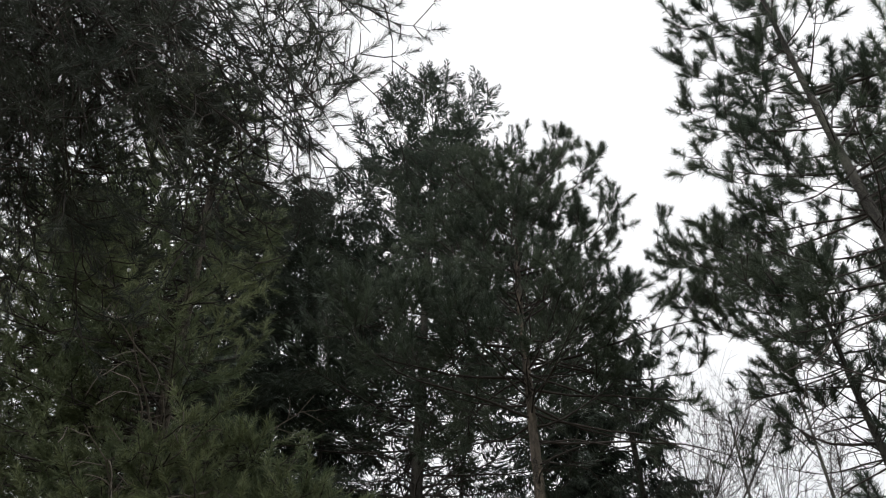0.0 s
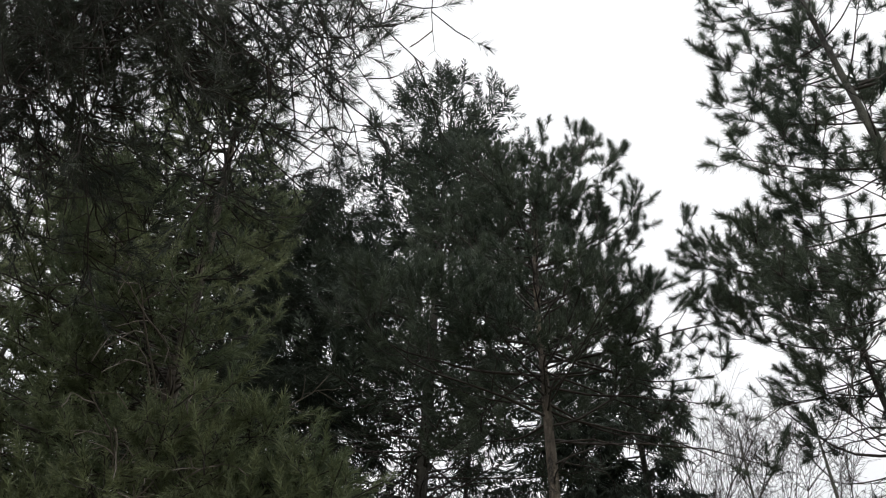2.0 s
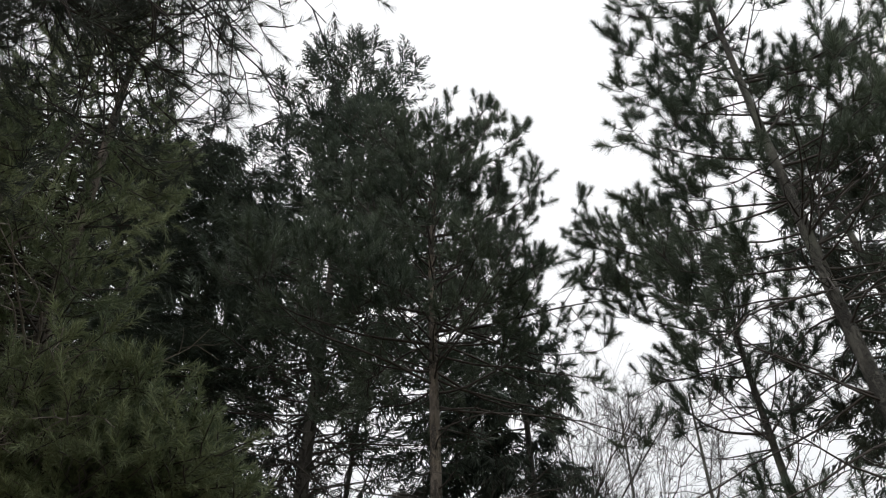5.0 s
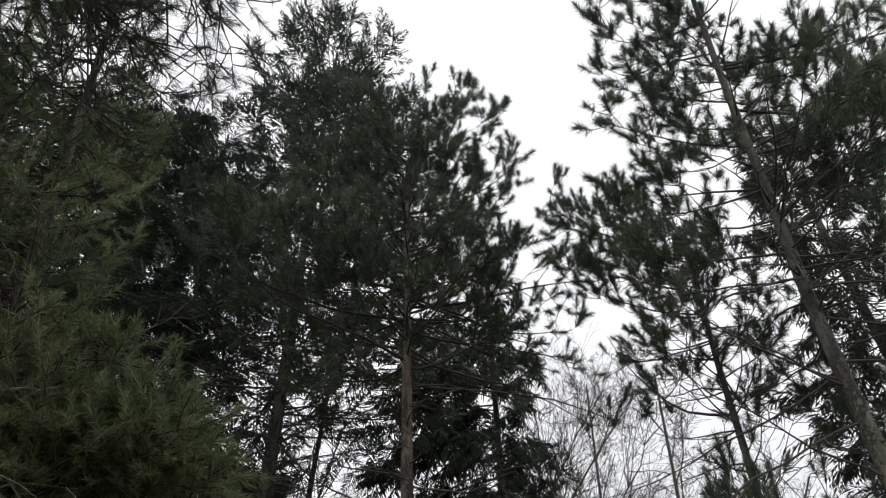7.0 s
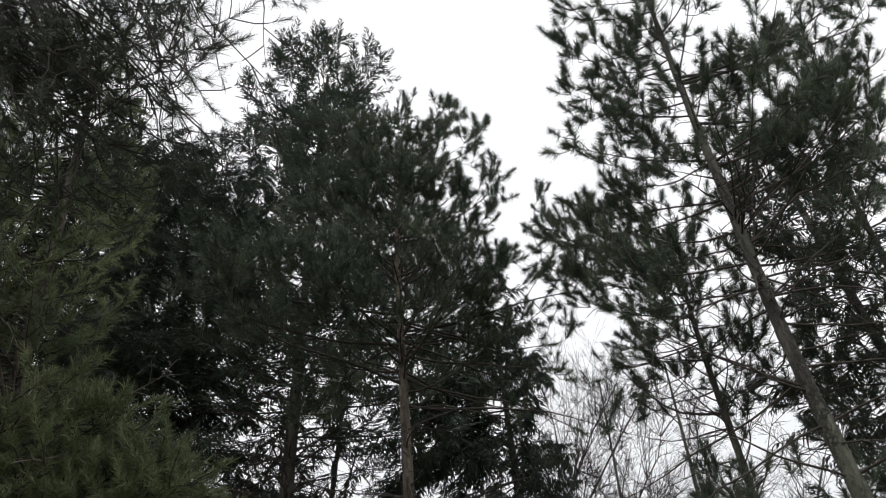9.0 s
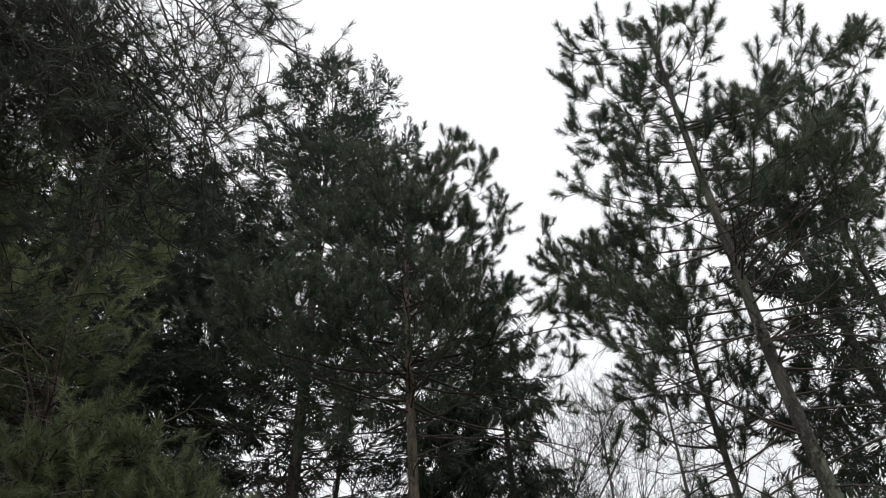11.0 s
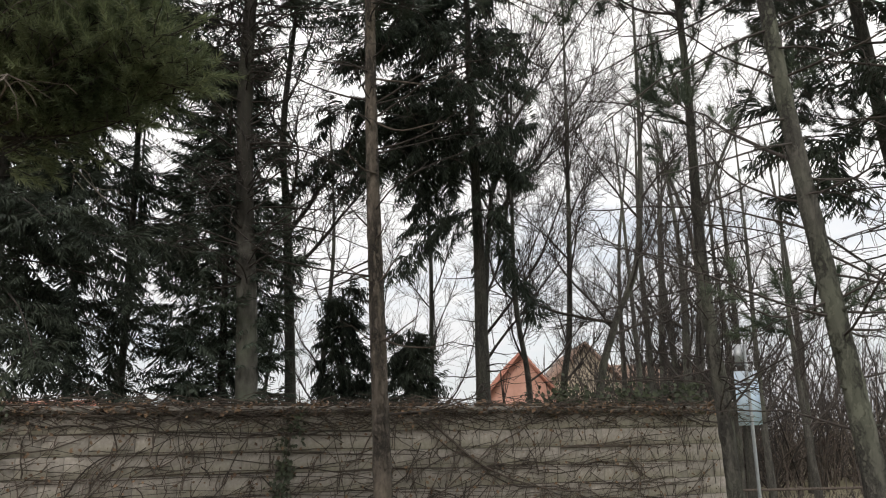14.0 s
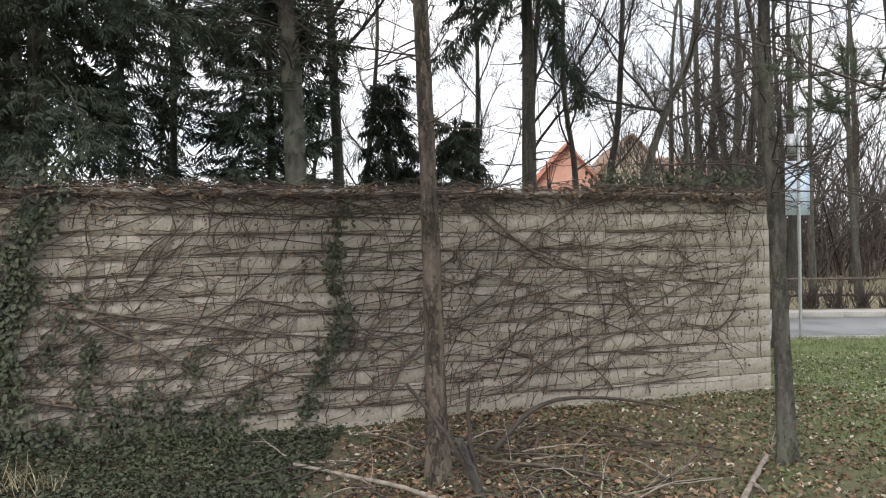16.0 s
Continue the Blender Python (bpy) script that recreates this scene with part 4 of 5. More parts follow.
# overhead boughs of a pine behind
over_rng = np.random.default_rng(161)
over_aim = []
for i in range(84):
    ex = -0.2 - 1.95 * ((i + over_rng.random()) / 84) ** 0.68
    low = 4.60 + max(0.0, ex + 0.62) * 1.75 - 0.1 * max(0.0, -0.9 - ex)
    start = over_rng.uniform(5.2, 6.4) if i % 3 == 0 else over_rng.uniform(6.4, 7.9)
    over_aim.append((start, (ex, over_rng.uniform(1.95, 2.7), low + 0.95 * over_rng.random() ** 1.3), over_rng.normal(-0.3, 0.3) if i % 3 == 0 else over_rng.normal(-0.9, 0.3)))
over, _ = conifer("pine_tree", "pine reaching over with thin dark twigs and sparse needles", 16,
    [(-3.2, 1.3, -0.05), (-3.1, 1.35, 3.0), (-3.0, 1.4, 6.0), (-2.9, 1.4, 8.0)], 0.15, 0.03,
    "pine_bark", "sparse", "dark_pine_needle", "twig", (5.6, 7.9), 6, lambda u, az: 1.6, lambda u: 6, 0.0,
    group="pines in front of the wall", r_limb=0.0085, aim=over_aim, density=0.5, bare=0.4)

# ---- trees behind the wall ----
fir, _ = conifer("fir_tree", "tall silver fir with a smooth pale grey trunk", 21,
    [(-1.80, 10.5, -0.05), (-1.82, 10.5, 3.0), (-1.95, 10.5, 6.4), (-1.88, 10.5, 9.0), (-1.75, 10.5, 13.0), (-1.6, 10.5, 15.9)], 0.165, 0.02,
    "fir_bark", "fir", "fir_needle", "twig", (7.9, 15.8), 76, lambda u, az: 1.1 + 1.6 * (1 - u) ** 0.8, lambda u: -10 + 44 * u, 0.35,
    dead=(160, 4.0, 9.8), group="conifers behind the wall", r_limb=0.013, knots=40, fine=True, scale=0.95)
spruce_l, _ = conifer("spruce_tree", "dark spruce with drooping boughs behind the wall", 22,
    [(-4.55, 9.5, -0.05), (-4.55, 9.5, 4.0), (-4.55, 9.5, 8.0), (-4.4, 9.5, 13.1)], 0.12, 0.02,
    "grey_bark", "spruce", "spruce_needle", "twig", (3.2, 13.0), 130, lambda u, az: 2.45 - 1.45 * u, lambda u: -10 + 35 * u, -0.2,
    group="conifers behind the wall", r_limb=0.014, scale=0.82, density=1.3)
spruce_m, _ = conifer("spruce_tree", "dark spruce with hanging twigs above the wall", 23,
    [(1.28, 13.6, -0.05), (1.30, 13.6, 5.0), (1.2, 13.0, 8.0), (1.15, 12.6, 11.0)], 0.16, 0.03,
    "grey_bark", "weeping", "spruce_needle", "twig", (6.6, 11.4), 46, lambda u, az: (1.75 - 0.8 * u) * (1.6 if math.cos(az) < 0 else 0.8), lambda u: -12 + 28 * u, -0.35,
    dead=(16, 2.6, 6.4), group="conifers behind the wall", r_limb=0.014, scale=0.9, aim=((7.6, (-1.25, 13.0, 6.6), -0.4), (7.2, (-0.9, 12.8, 6.0), -0.4), (7.4, (0.0, 12.8, 6.9), -0.3), (6.8, (0.14, 13.0, 6.1), -0.4), (5.8, (-0.06, 13.2, 4.85), -0.4),
         (8.2, (-1.3, 13.2, 7.3), -0.3), (9.4, (-1.2, 13.0, 9.0), -0.2), (9.8, (-0.6, 12.8, 9.6), -0.2), (9.0, (-1.0, 13.0, 8.3), -0.3), (9.2, (-0.4, 12.6, 8.6), -0.3), (10.2, (-0.2, 13.0, 10.2), 0.0), (9.9, (-1.1, 12.7, 10.0), 0.0), (5.9, (0.5, 13.0, 5.3), -0.4), (7.0, (2.0, 13.0, 6.3), -0.4), (5.6, (2.2, 13.4, 4.2), -0.5), (6.4, (1.7, 13.0, 5.3), -0.4), (6.6, (0.3, 12.9, 6.5), -0.5)))
for k, (x, h) in enumerate(((-1.05, 4.85), (0.12, 4.1))):
    conifer("spruce_tree", "small weeping spruce just behind the wall", 24 + 90 * k,
        [(x, 15.0, -0.05), (x, 15.0, h * 0.5), (x, 15.0, h)], 0.08, 0.02,
        "grey_bark", "weeping", "spruce_needle", "twig", (1.6, h), 40, lambda u, az: 0.85 * math.sqrt(max(0.1, 1 - u)), lambda u: 5 + 20 * u, -1.4,
        group="conifers behind the wall", r_limb=0.010)
conifer("spruce_tree", "bushy young spruce with blue green sprays behind the wall", 41,
    [(-2.30, 11.2, -0.05), (-2.28, 11.2, 3.0), (-2.30, 11.2, 5.5), (-2.3, 11.2, 7.6)], 0.08, 0.02,
    "grey_bark", "spruce", "fir_needle", "twig", (2.1, 7.5), 120, lambda u, az: 0.95 * min(1.0, 1.5 * (1 - u) + 0.25), lambda u: 8 + 20 * u, -0.35,
    group="conifers behind the wall", r_limb=0.012, scale=0.95)
for k, (x, y, h, z0) in enumerate(((-3.75, 11.6, 14.8, 7.6), (-5.0, 12.9, 16.4, 5.6), (-7.2, 11.5, 14.5, 2.5), (-7.0, 14.5, 13.0, 4.5), (-5.7, 10.9, 15.5, 6.0), (-7.4, 8.6, 13.0, 3.0))):
    conifer("spruce_tree", "dark spruce in the group behind the wall", 240 + k, [(x, y, -0.05), (x + 0.05, y, h * 0.4), (x, y, h)], 0.06, 0.02,
            "grey_bark", "spruce", "spruce_needle", "twig", (z0, h - 0.1), (60, 84)[k] if k < 2 else 54, lambda u, az: 2.4 - 1.65 * u, lambda u: -12 + 30 * u, -0.25, keep=lambda u, az: u > 0.3 or (az * 5.1) % 1 < 0.4,
            group="conifers behind the wall", r_limb=0.013)
pale, _ = bare_tree("birch_tree", "pale slender birch trunk behind the wall", 31, [(-5.0, 10.0, -0.05), (-5.03, 10.0, 3), (-5.07, 10.0, 6), (-5.1, 10.0, 9)], 0.098, 0.03, "birch_bark", 6, 6.5, 1.6)

bare_tree("bare_tree", "slim leafless tree with a forked trunk", 32, [(-1.62, 13.0, -0.05), (-1.66, 13.0, 2.9), (-1.75, 13.0, 5.5), (-1.85, 13, 7.2), (-1.6, 13, 10.0)], 0.12, 0.03, limbs=9, z0=4.2, reach=2.6, aim=((5.4, (-0.4, 13.2, 7.4)),))
bare_tree("bare_tree", "leafless tree with long rising limbs", 33, [(1.4, 17.0, -0.05), (1.6, 17.0, 4.0), (2.0, 17.0, 7.9), (3.2, 17.0, 10.0), (4.6, 17, 12.0)], 0.10, 0.015, limbs=14, z0=6, reach=2.4, levels=4, aim=((6.5, (4.4, 17, 10.2)), (5.0, (3.2, 17.4, 9.0)), (7.0, (3.3, 17.2, 12.8)), (7.5, (2.5, 17, 13.2)), (6.5, (4.9, 17, 11.8)), (4.2, (4.2, 16.6, 8.0)), (3.6, (3.4, 16.6, 7.0))))
bare_tree("bare_tree", "leafless tree leaning towards the street", 34, [(3.4, 16.0, -0.05), (3.65, 16.0, 2.9), (4.05, 16, 4.3), (4.55, 16, 5.5), (4.8, 16, 8.0), (4.9, 16, 12.0)], 0.11, 0.02, limbs=15, z0=3.6, reach=2.6, levels=4, aim=((4.3, (1.6, 16.0, 5.0)),))
bare_tree("bare_tree", "leafless tree with upright limbs", 35, [(3.0, 16.4, -0.05), (3.05, 16.4, 2.9), (3.25, 16.4, 4.4), (3.4, 16.4, 8.0), (3.5, 16.4, 12.0)], 0.09, 0.015, limbs=15, z0=3.2, reach=2.2, rise=55, levels=4)
bare_tree("bare_tree", "thin leafless tree above the wall", 36, [(2.35, 15.6, -0.05), (2.3, 15.6, 3.0), (2.1, 15.6, 5.0), (2.2, 15.6, 9.0)], 0.08, 0.02, limbs=14, z0=2.8, reach=1.9, rise=45, levels=4)
rngd = np.random.default_rng(77)
for k, (x, y, h) in enumerate(((5.6, 19.6, 9), (6.6, 24.6, 12), (7.6, 26, 13), (8.6, 25.2, 12), (10.2, 27, 13), (12.0, 25.6, 11), (-0.6, 20, 9), (-3.2, 19, 8), (-6.0, 18, 9), (9.3, 31, 14), (13.8, 30, 14), (0.6, 18.6, 10), (-2.0, 21, 11), (7.1, 28.5, 13), (8.6, 27.2, 12), (10.5, 25.3, 12), (8.1, 24.9, 12), (9.4, 26.4, 12), (11.1, 28.4, 13))):
    if y < 22 and x > 4:
        y = 14.8
    bare_tree("bare_tree", "leafless tree in the row behind the wall and road", 50 + k, [(x, y, -0.1), (x + rngd.normal(0, 0.1), y, h * 0.3), (x + rngd.normal(0, 0.25), y, h * 0.65), (x + rngd.normal(0, 0.5), y, h)],
              rngd.uniform(0.06, 0.11) * (1.9 if y > 22 and x > 5 else 1), 0.02, limbs=13, z0=2.2, reach=2.5, rise=50, group="bare trees across the road")


def thicket(name, label, box, count, height, seed, mat="twig"):
    """Dense leafless undergrowth far off."""
    r = np.random.default_rng(seed)
    st = np.stack([r.uniform(box[0], box[1], count), r.uniform(box[2], box[3], count), np.zeros(count)], 1)
    up = np.array([arc(r, p, (r.normal(0, 0.3), r.normal(0, 0.3), 1), height * r.uniform(0.4, 1.1), 6, UP * 0.2, 0.14) for p in st])
    sp = Soup()
    tubes(sp, up[:, [0, 2, 4, 5]], np.linspace(0.034, 0.011, 4)[None] * r.uniform(0.6, 1.5, (count, 1)), 3)
    tw = []
    for p in up:
        for _ in range(5):
            k = r.integers(1, 5)
            tw.append(arc(r, p[k], unit(p[k + 1] - p[k]) + unit(r.normal(size=3)) * 0.9, height * r.uniform(0.12, 0.35), 4, UP * 0.2, 0.15))
    tubes(sp, np.array(tw)[:, [0, 3]], np.linspace(0.016, 0.007, 2)[None] * np.ones((len(tw), 1)), 3)
    return tagged(new(name, sp.mesh(name, M[mat])), label, "thicket", kind="stuff")


thicket("thicket", "brown leafless woodland across the road", (6.5, 34, 29, 44), 1000, 7.5, 401)
thicket("thicket", "low bare undergrowth across the road", (5, 34, 31, 44), 420, 2.6, 402, "dead_twig")
thicket("thicket", "brown brushwood between the trunks across the road", (6, 30, 33, 40), 420, 3.4, 404, "dead_twig")
thicket("thicket", "dense brown brushwood on the bank across the road", (7.5, 20, 29, 35), 230, 4.4, 405, "vine")
thicket("thicket", "bare bushes behind the wall", (-9, 5, 20, 34), 450, 3.6, 403)


# ---- leaves, creepers, litter ----
def leaves(soup, pos, normal, size, rng, fold=0.35):
    """Folded leaves: two triangles each."""
    pos = np.asarray(pos, float)
    k = len(pos)
    nrm = unit(np.asarray(normal, float) + rng.normal(0, 0.45, (k, 3)))
    a = unit(np.cross(nrm, rng.normal(size=(k, 3))))
    b = np.cross(nrm, a)
    sz = np.asarray(size)[:, None]
    v = np.stack([pos - a * sz * 0.5, pos + b * sz * 0.36 + nrm * sz * fold * 0.5, pos + a * sz * 0.55, pos - b * sz * 0.36 + nrm * sz * fold * 0.5], 1)
    i = np.arange(k)[:, None] * 4
    soup.add(v.reshape(-1, 3), np.concatenate([i + np.array([[0, 1, 2]]), i + np.array([[0, 2, 3]])]))


rng = np.random.default_rng(91)
creeper = thing("creeper", "leafless creeper stems spread over the wall", "climbing plant")
THICK = (((8.2, 1.35), (6.9, 1.12), (5.4, 0.92), (4.2, 0.96), (3.2, 1.02)), ((8.9, 0.62), (8.0, 0.36), (7.4, 0.22), (6.4, 0.30)),
         ((8.0, 1.25), (7.4, 0.95), (6.9, 0.62), (6.3, 0.55)), ((5.1, 0.2), (4.8, 0.7), (4.1, 1.1), (3.2, 1.3), (2.2, 1.6)),
         ((3.6, 0.25), (3.0, 0.6), (2.0, 0.9), (1.0, 1.3), (0.3, 1.5)), ((4.0, 2.3), (3.4, 1.8), (2.6, 1.5), (1.6, 1.45)))
for line in THICK:
    sm = smooth_line([(a, b, 0) for a, b in line], 26)
    sm[:, 1] += np.cumsum(rng.normal(0, 0.006, 26))
    st = Soup()
    tubes(st, on_wall(sm[:, 0], sm[:, 1], 0.035 + rng.random() * 0.015)[None], np.linspace(0.014, 0.006, 26)[None], 6)
    part("stem", st, M["vine"], creeper)
net = Soup()
paths, rads = [], []
for i in range(2050):
    r = rng.random()
    s0, z0 = rng.uniform(0.1, 11), rng.uniform(0.05, 2.4)
    if r < 0.14:      # along the joints
        z0 = round(z0 / 0.2) * 0.2 + rng.normal(0, 0.008)
        ang, ln, wob = rng.normal(0, 0.03), rng.uniform(0.5, 2.4), 0.03
    elif r < 0.52:    # rising slantwise
        ang, ln, wob = radians(rng.normal(28, 24)) * (1 if s0 > 3.4 or rng.random() < 0.55 else -1), rng.uniform(0.3, 1.7), 0.19
    else:             # hanging and upright
        ang, ln, wob = radians(rng.normal(88, 10)), rng.uniform(0.08, 0.45), 0.2
    n = 11
    a = ang + np.cumsum(rng.normal(0, wob, n))
    stp = ln / (n - 1)
    sv = s0 - np.concatenate([[0], np.cumsum(np.cos(a)[:-1] * stp)])
    zv = z0 + np.concatenate([[0], np.cumsum(np.sin(a)[:-1] * stp)])
    if sv.min() < 0.05 or zv.max() > 2.5 or zv.min() < 0.03:
        continue
    bare_corner = s0 < 1.6 and z0 < 0.75 - 0.3 * s0
    if bare_corner:
        continue
    paths.append(on_wall(sv, zv, 0.026 + rng.random() * 0.02))
    rads.append(np.linspace(1, 0.6, n) * rng.choice([0.0036, 0.0050, 0.0070, 0.010], p=[0.3, 0.36, 0.24, 0.10]))
tubes(net, np.array(paths), np.array(rads), 3)
ob = part("stem_tangle", net, M["vine"], creeper, "fine tangled stems")
ob["kind"] = "stuff"
bits = Soup()
k = 1700
leaves(bits, on_wall(rng.uniform(0.1, 11, k), rng.uniform(0.1, 2.35, k), 0.05), np.tile([WN[0], WN[1], 0], (k, 1)), rng.uniform(0.02, 0.05, k), rng)
ob = part("withered_leaves", bits, M["dead_leaf"], creeper)
ob["kind"] = "stuff"

fringe = thing("creeper", "matted brown creeper twigs lying along the top of the wall", "climbing plant")
paths, rads = [], []
for i in range(3600):
    s0, n = rng.uniform(-0.05, 11.5), 4
    a, ln = rng.normal(0, 0.35) + (math.pi if rng.random() < 0.5 else 0), rng.uniform(0.15, 0.7)
    aa = a + np.cumsum(rng.normal(0, 0.25, n))
    sv = s0 + np.cumsum(np.cos(aa)) * ln / n
    zv = 2.42 + rng.normal(0, 0.05) + np.cumsum(np.sin(aa)) * ln / n * 0.35 - 0.07 * (rng.random() < 0.4) * np.linspace(0, 1.6, n)
    paths.append(on_wall(sv, zv, rng.uniform(-0.22, 0.12)))
    rads.append(np.full(n, rng.uniform(0.002, 0.0055)))
fs = Soup()
tubes(fs, np.array(paths), np.array(rads), 3)
ob = part("twig_mat", fs, M["vine"], fringe)
ob["kind"] = "stuff"
fl = Soup()
k = 4600
leaves(fl, on_wall(rng.uniform(0, 11.5, k), 2.42 + rng.normal(0, 0.035, k), rng.uniform(-0.2, 0.11, k)), np.tile([0, -0.4, 0.8], (k, 1)), rng.uniform(0.025, 0.07, k), rng)
ob = part("withered_leaves", fl, M["dead_leaf"], fringe)
ob["kind"] = "stuff"


def ivy(label, pts, spread, count, size, seed, normal=(0, -1, 0.3)):
    """Ivy leaves clustered round a line of points on a wall or trunk."""
    r = np.random.default_rng(seed)
    t = thing("ivy", label, "climbing plant", group="ivy patches")
    line = smooth_line(pts, 60)
    idx = r.integers(0, 60, count)
    clump = r.normal(0, 1, (60, 3)) * spread * 0.6
    p = line[idx] + clump[idx] * np.array([1, 0.2, 1]) + r.normal(0, 1, (count, 3)) * np.array([spread, 0.03, spread]) * 0.6
    sp = Soup()
    leaves(sp, p, np.tile(normal, (count, 1)), r.uniform(0.6, 1.25, count) * size, r)
    o = part("foliage", sp, M["ivy_leaf"], t)
    o["kind"] = "stuff"
    st = Soup()
    tubes(st, line[None], np.full((1, 60), 0.007), 5)
    part("stem", st, M["vine"], t)
    return t


def wpt(px, z, out=0.05):
    return tuple(on_wall(px, z, out))


ivy("ivy climbing the wall as a narrow column", [wpt(5.95, 0.1), wpt(5.75, 0.6), wpt(5.55, 1.0), wpt(5.62, 1.6), wpt(5.5, 2.3)], 0.08, 700, 0.055, 1)
ivy("dense ivy at the end of the wall", [wpt(8.6, 0.3), wpt(8.75, 1.0), wpt(8.6, 1.7), wpt(8.3, 2.4)], 0.16, 1500, 0.06, 2)
ivy("ivy tuft hanging on the wall", [wpt(7.95, 0.72), wpt(7.95, 0.85), wpt(7.93, 1.0)], 0.06, 160, 0.05, 3)
ivy("ivy on top of the wall by the corner", [wpt(2.6, 2.48, -0.1), wpt(1.6, 2.56, -0.1), wpt(0.3, 2.58, -0.1)], 0.13, 650, 0.07, 4)
ivy("low ivy at the foot of the wall", [wpt(8.9, 0.12), wpt(7.8, 0.12), wpt(6.6, 0.10)], 0.12, 1100, 0.06, 5)

for k, (sv, z) in enumerate(((8.3, 0.9), (8.0, 0.5), (7.5, 0.45), (7.2, 0.3), (8.4, 1.5), (7.0, 0.75), (6.5, 0.3), (8.1, 1.25), (7.75, 0.25), (6.9, 0.2))):
    ivy("small dark ivy tuft clinging to the wall", [wpt(sv, z - 0.12), wpt(sv + 0.04, z), wpt(sv - 0.02, z + 0.12)], 0.09, 90, 0.05, 20 + k)

# ---- litter, low plants and fallen wood on the ground ----


def scatter(name, label, mat, count, box, size, seed, lift=0.015, keep=None, category="leaves"):
    r = np.random.default_rng(seed)
    x, y = r.uniform(box[0], box[1], count), r.uniform(box[2], box[3], count)
    ok = (WR[1] + 0.4 * (x - WR[0])) - 0.08 > y
    ok |= x > WR[0] + 0.3
    if keep:
        ok &= np.array([keep(a, b, r) for a, b in zip(x, y)])
    x, y = x[ok], y[ok]
    z = np.array([gz(a, b) for a, b in zip(x, y)]) + r.uniform(0.3, 1.6, len(x)) * lift
    sp = Soup()
    leaves(sp, np.stack([x, y, z], 1), np.tile([0, 0, 1.0], (len(x), 1)), r.uniform(size[0], size[1], len(x)), r)
    o = new(name, sp.mesh(name, M[mat]))
    return tagged(o, label, category, kind="stuff")


scatter("leaf_litter", "brown fallen leaves around the pine", "dead_leaf", 30000, (-4.5, 5, 5.0, 11), (0.03, 0.075), 61,
        keep=lambda x, y, r: r.random() < (0.95 if -0.7 < x < 1.8 else 0.25 if x < 0 else 0.4))
scatter("pale_leaves", "pale curled leaves over the grass", "pale_leaf", 6500, (-2, 7, 5.0, 14), (0.03, 0.07), 62, keep=lambda x, y, r: r.random() < 0.7)
scatter("ground_ivy", "low green ivy covering the soil", "ivy_leaf", 60000, (-4.6, 1.5, 5.0, 9.5), (0.022, 0.055), 63, lift=0.04,
        keep=lambda x, y, r: r.random() < (0.95 if x < -1.0 else 0.10 if x < 0.9 else 0), category="ground cover")
scatter("ground_herbs", "low olive weeds between fallen leaves", "herb_leaf", 26000, (-0.5, 7.5, 5.0, 13.5), (0.02, 0.05), 67, lift=0.04,
        keep=lambda x, y, r: r.random() < (0.25 if x < 0.9 else 0.8), category="ground cover")


scatter("leaf_litter", "fallen leaves and needles on the soil under the trees", "dead_leaf", 14000, (-6, 5, -3, 5.0), (0.04, 0.09), 68)


def grass(name, label, mat, count, box, height, seed, keep=None):
    r = np.random.default_rng(seed)
    x, y = r.uniform(box[0], box[1], count), r.uniform(box[2], box[3], count)
    ok = ((WR[1] + 0.4 * (x - WR[0])) - 0.1 > y) | (x > WR[0] + 0.3)
    if keep:
        ok &= np.array([keep(a, b, r) for a, b in zip(x, y)])
    x, y = x[ok], y[ok]
    k = len(x)
    p = np.stack([x, y, [gz(a, b) for a, b in zip(x, y)]], 1)
    d = unit(np.stack([r.normal(0, 0.45, k), r.normal(0, 0.45, k), np.ones(k)], 1))
    sd = unit(np.cross(d, r.normal(size=(k, 3)))) * 0.004
    h = r.uniform(0.5, 1.2, k)[:, None] * height
    v = np.stack([p - sd, p + sd, p + d * h], 1)
    sp = Soup()
    sp.add(v.reshape(-1, 3), np.arange(k * 3).reshape(-1, 3))
    return tagged(new(name, sp.mesh(name, M[mat])), label, "grass", kind="stuff")


grass("grass", "short green grass towards the road", "grass", 60000, (1.6, 12, 5.0, 16.4), 0.07, 64, keep=lambda x, y, r: r.random() < min(1, max(0.25, (x - 2.5) * 0.2 + (y - 9) * 0.15)))
grass("dry_grass", "bleached grass tufts at the foot of the wall", "straw", 110, (-3.6, -2.9, 6.2, 6.7), 0.28, 65)


def stick(label, pts, r0, r1, mat, seed, twigs=0, name="fallen_branch"):
    r = np.random.default_rng(seed)
    t = thing(name, label, "branch", group="fallen branches")
    line = smooth_line(pts, 18) + np.cumsum(r.normal(0, 0.004, (18, 3)), 0)
    sp = Soup()
    tubes(sp, line[None], np.linspace(r0, r1, 18)[None], 7)
    part("stem", sp, M[mat], t, smooth=True)
    for i in range(twigs):
        k = r.integers(4, 16)
        d = unit(line[k + 1] - line[k]) + unit(r.normal(size=3)) * 0.8 + UP * 0.3
        b = Soup()
        tubes(b, arc(r, line[k], d, r.uniform(0.15, 0.5), 6, UP * 0.1, 0.1)[None], np.linspace(r1 * 0.8, 0.002, 6)[None], 5)
        part("twig", b, M[mat], t)
    return t


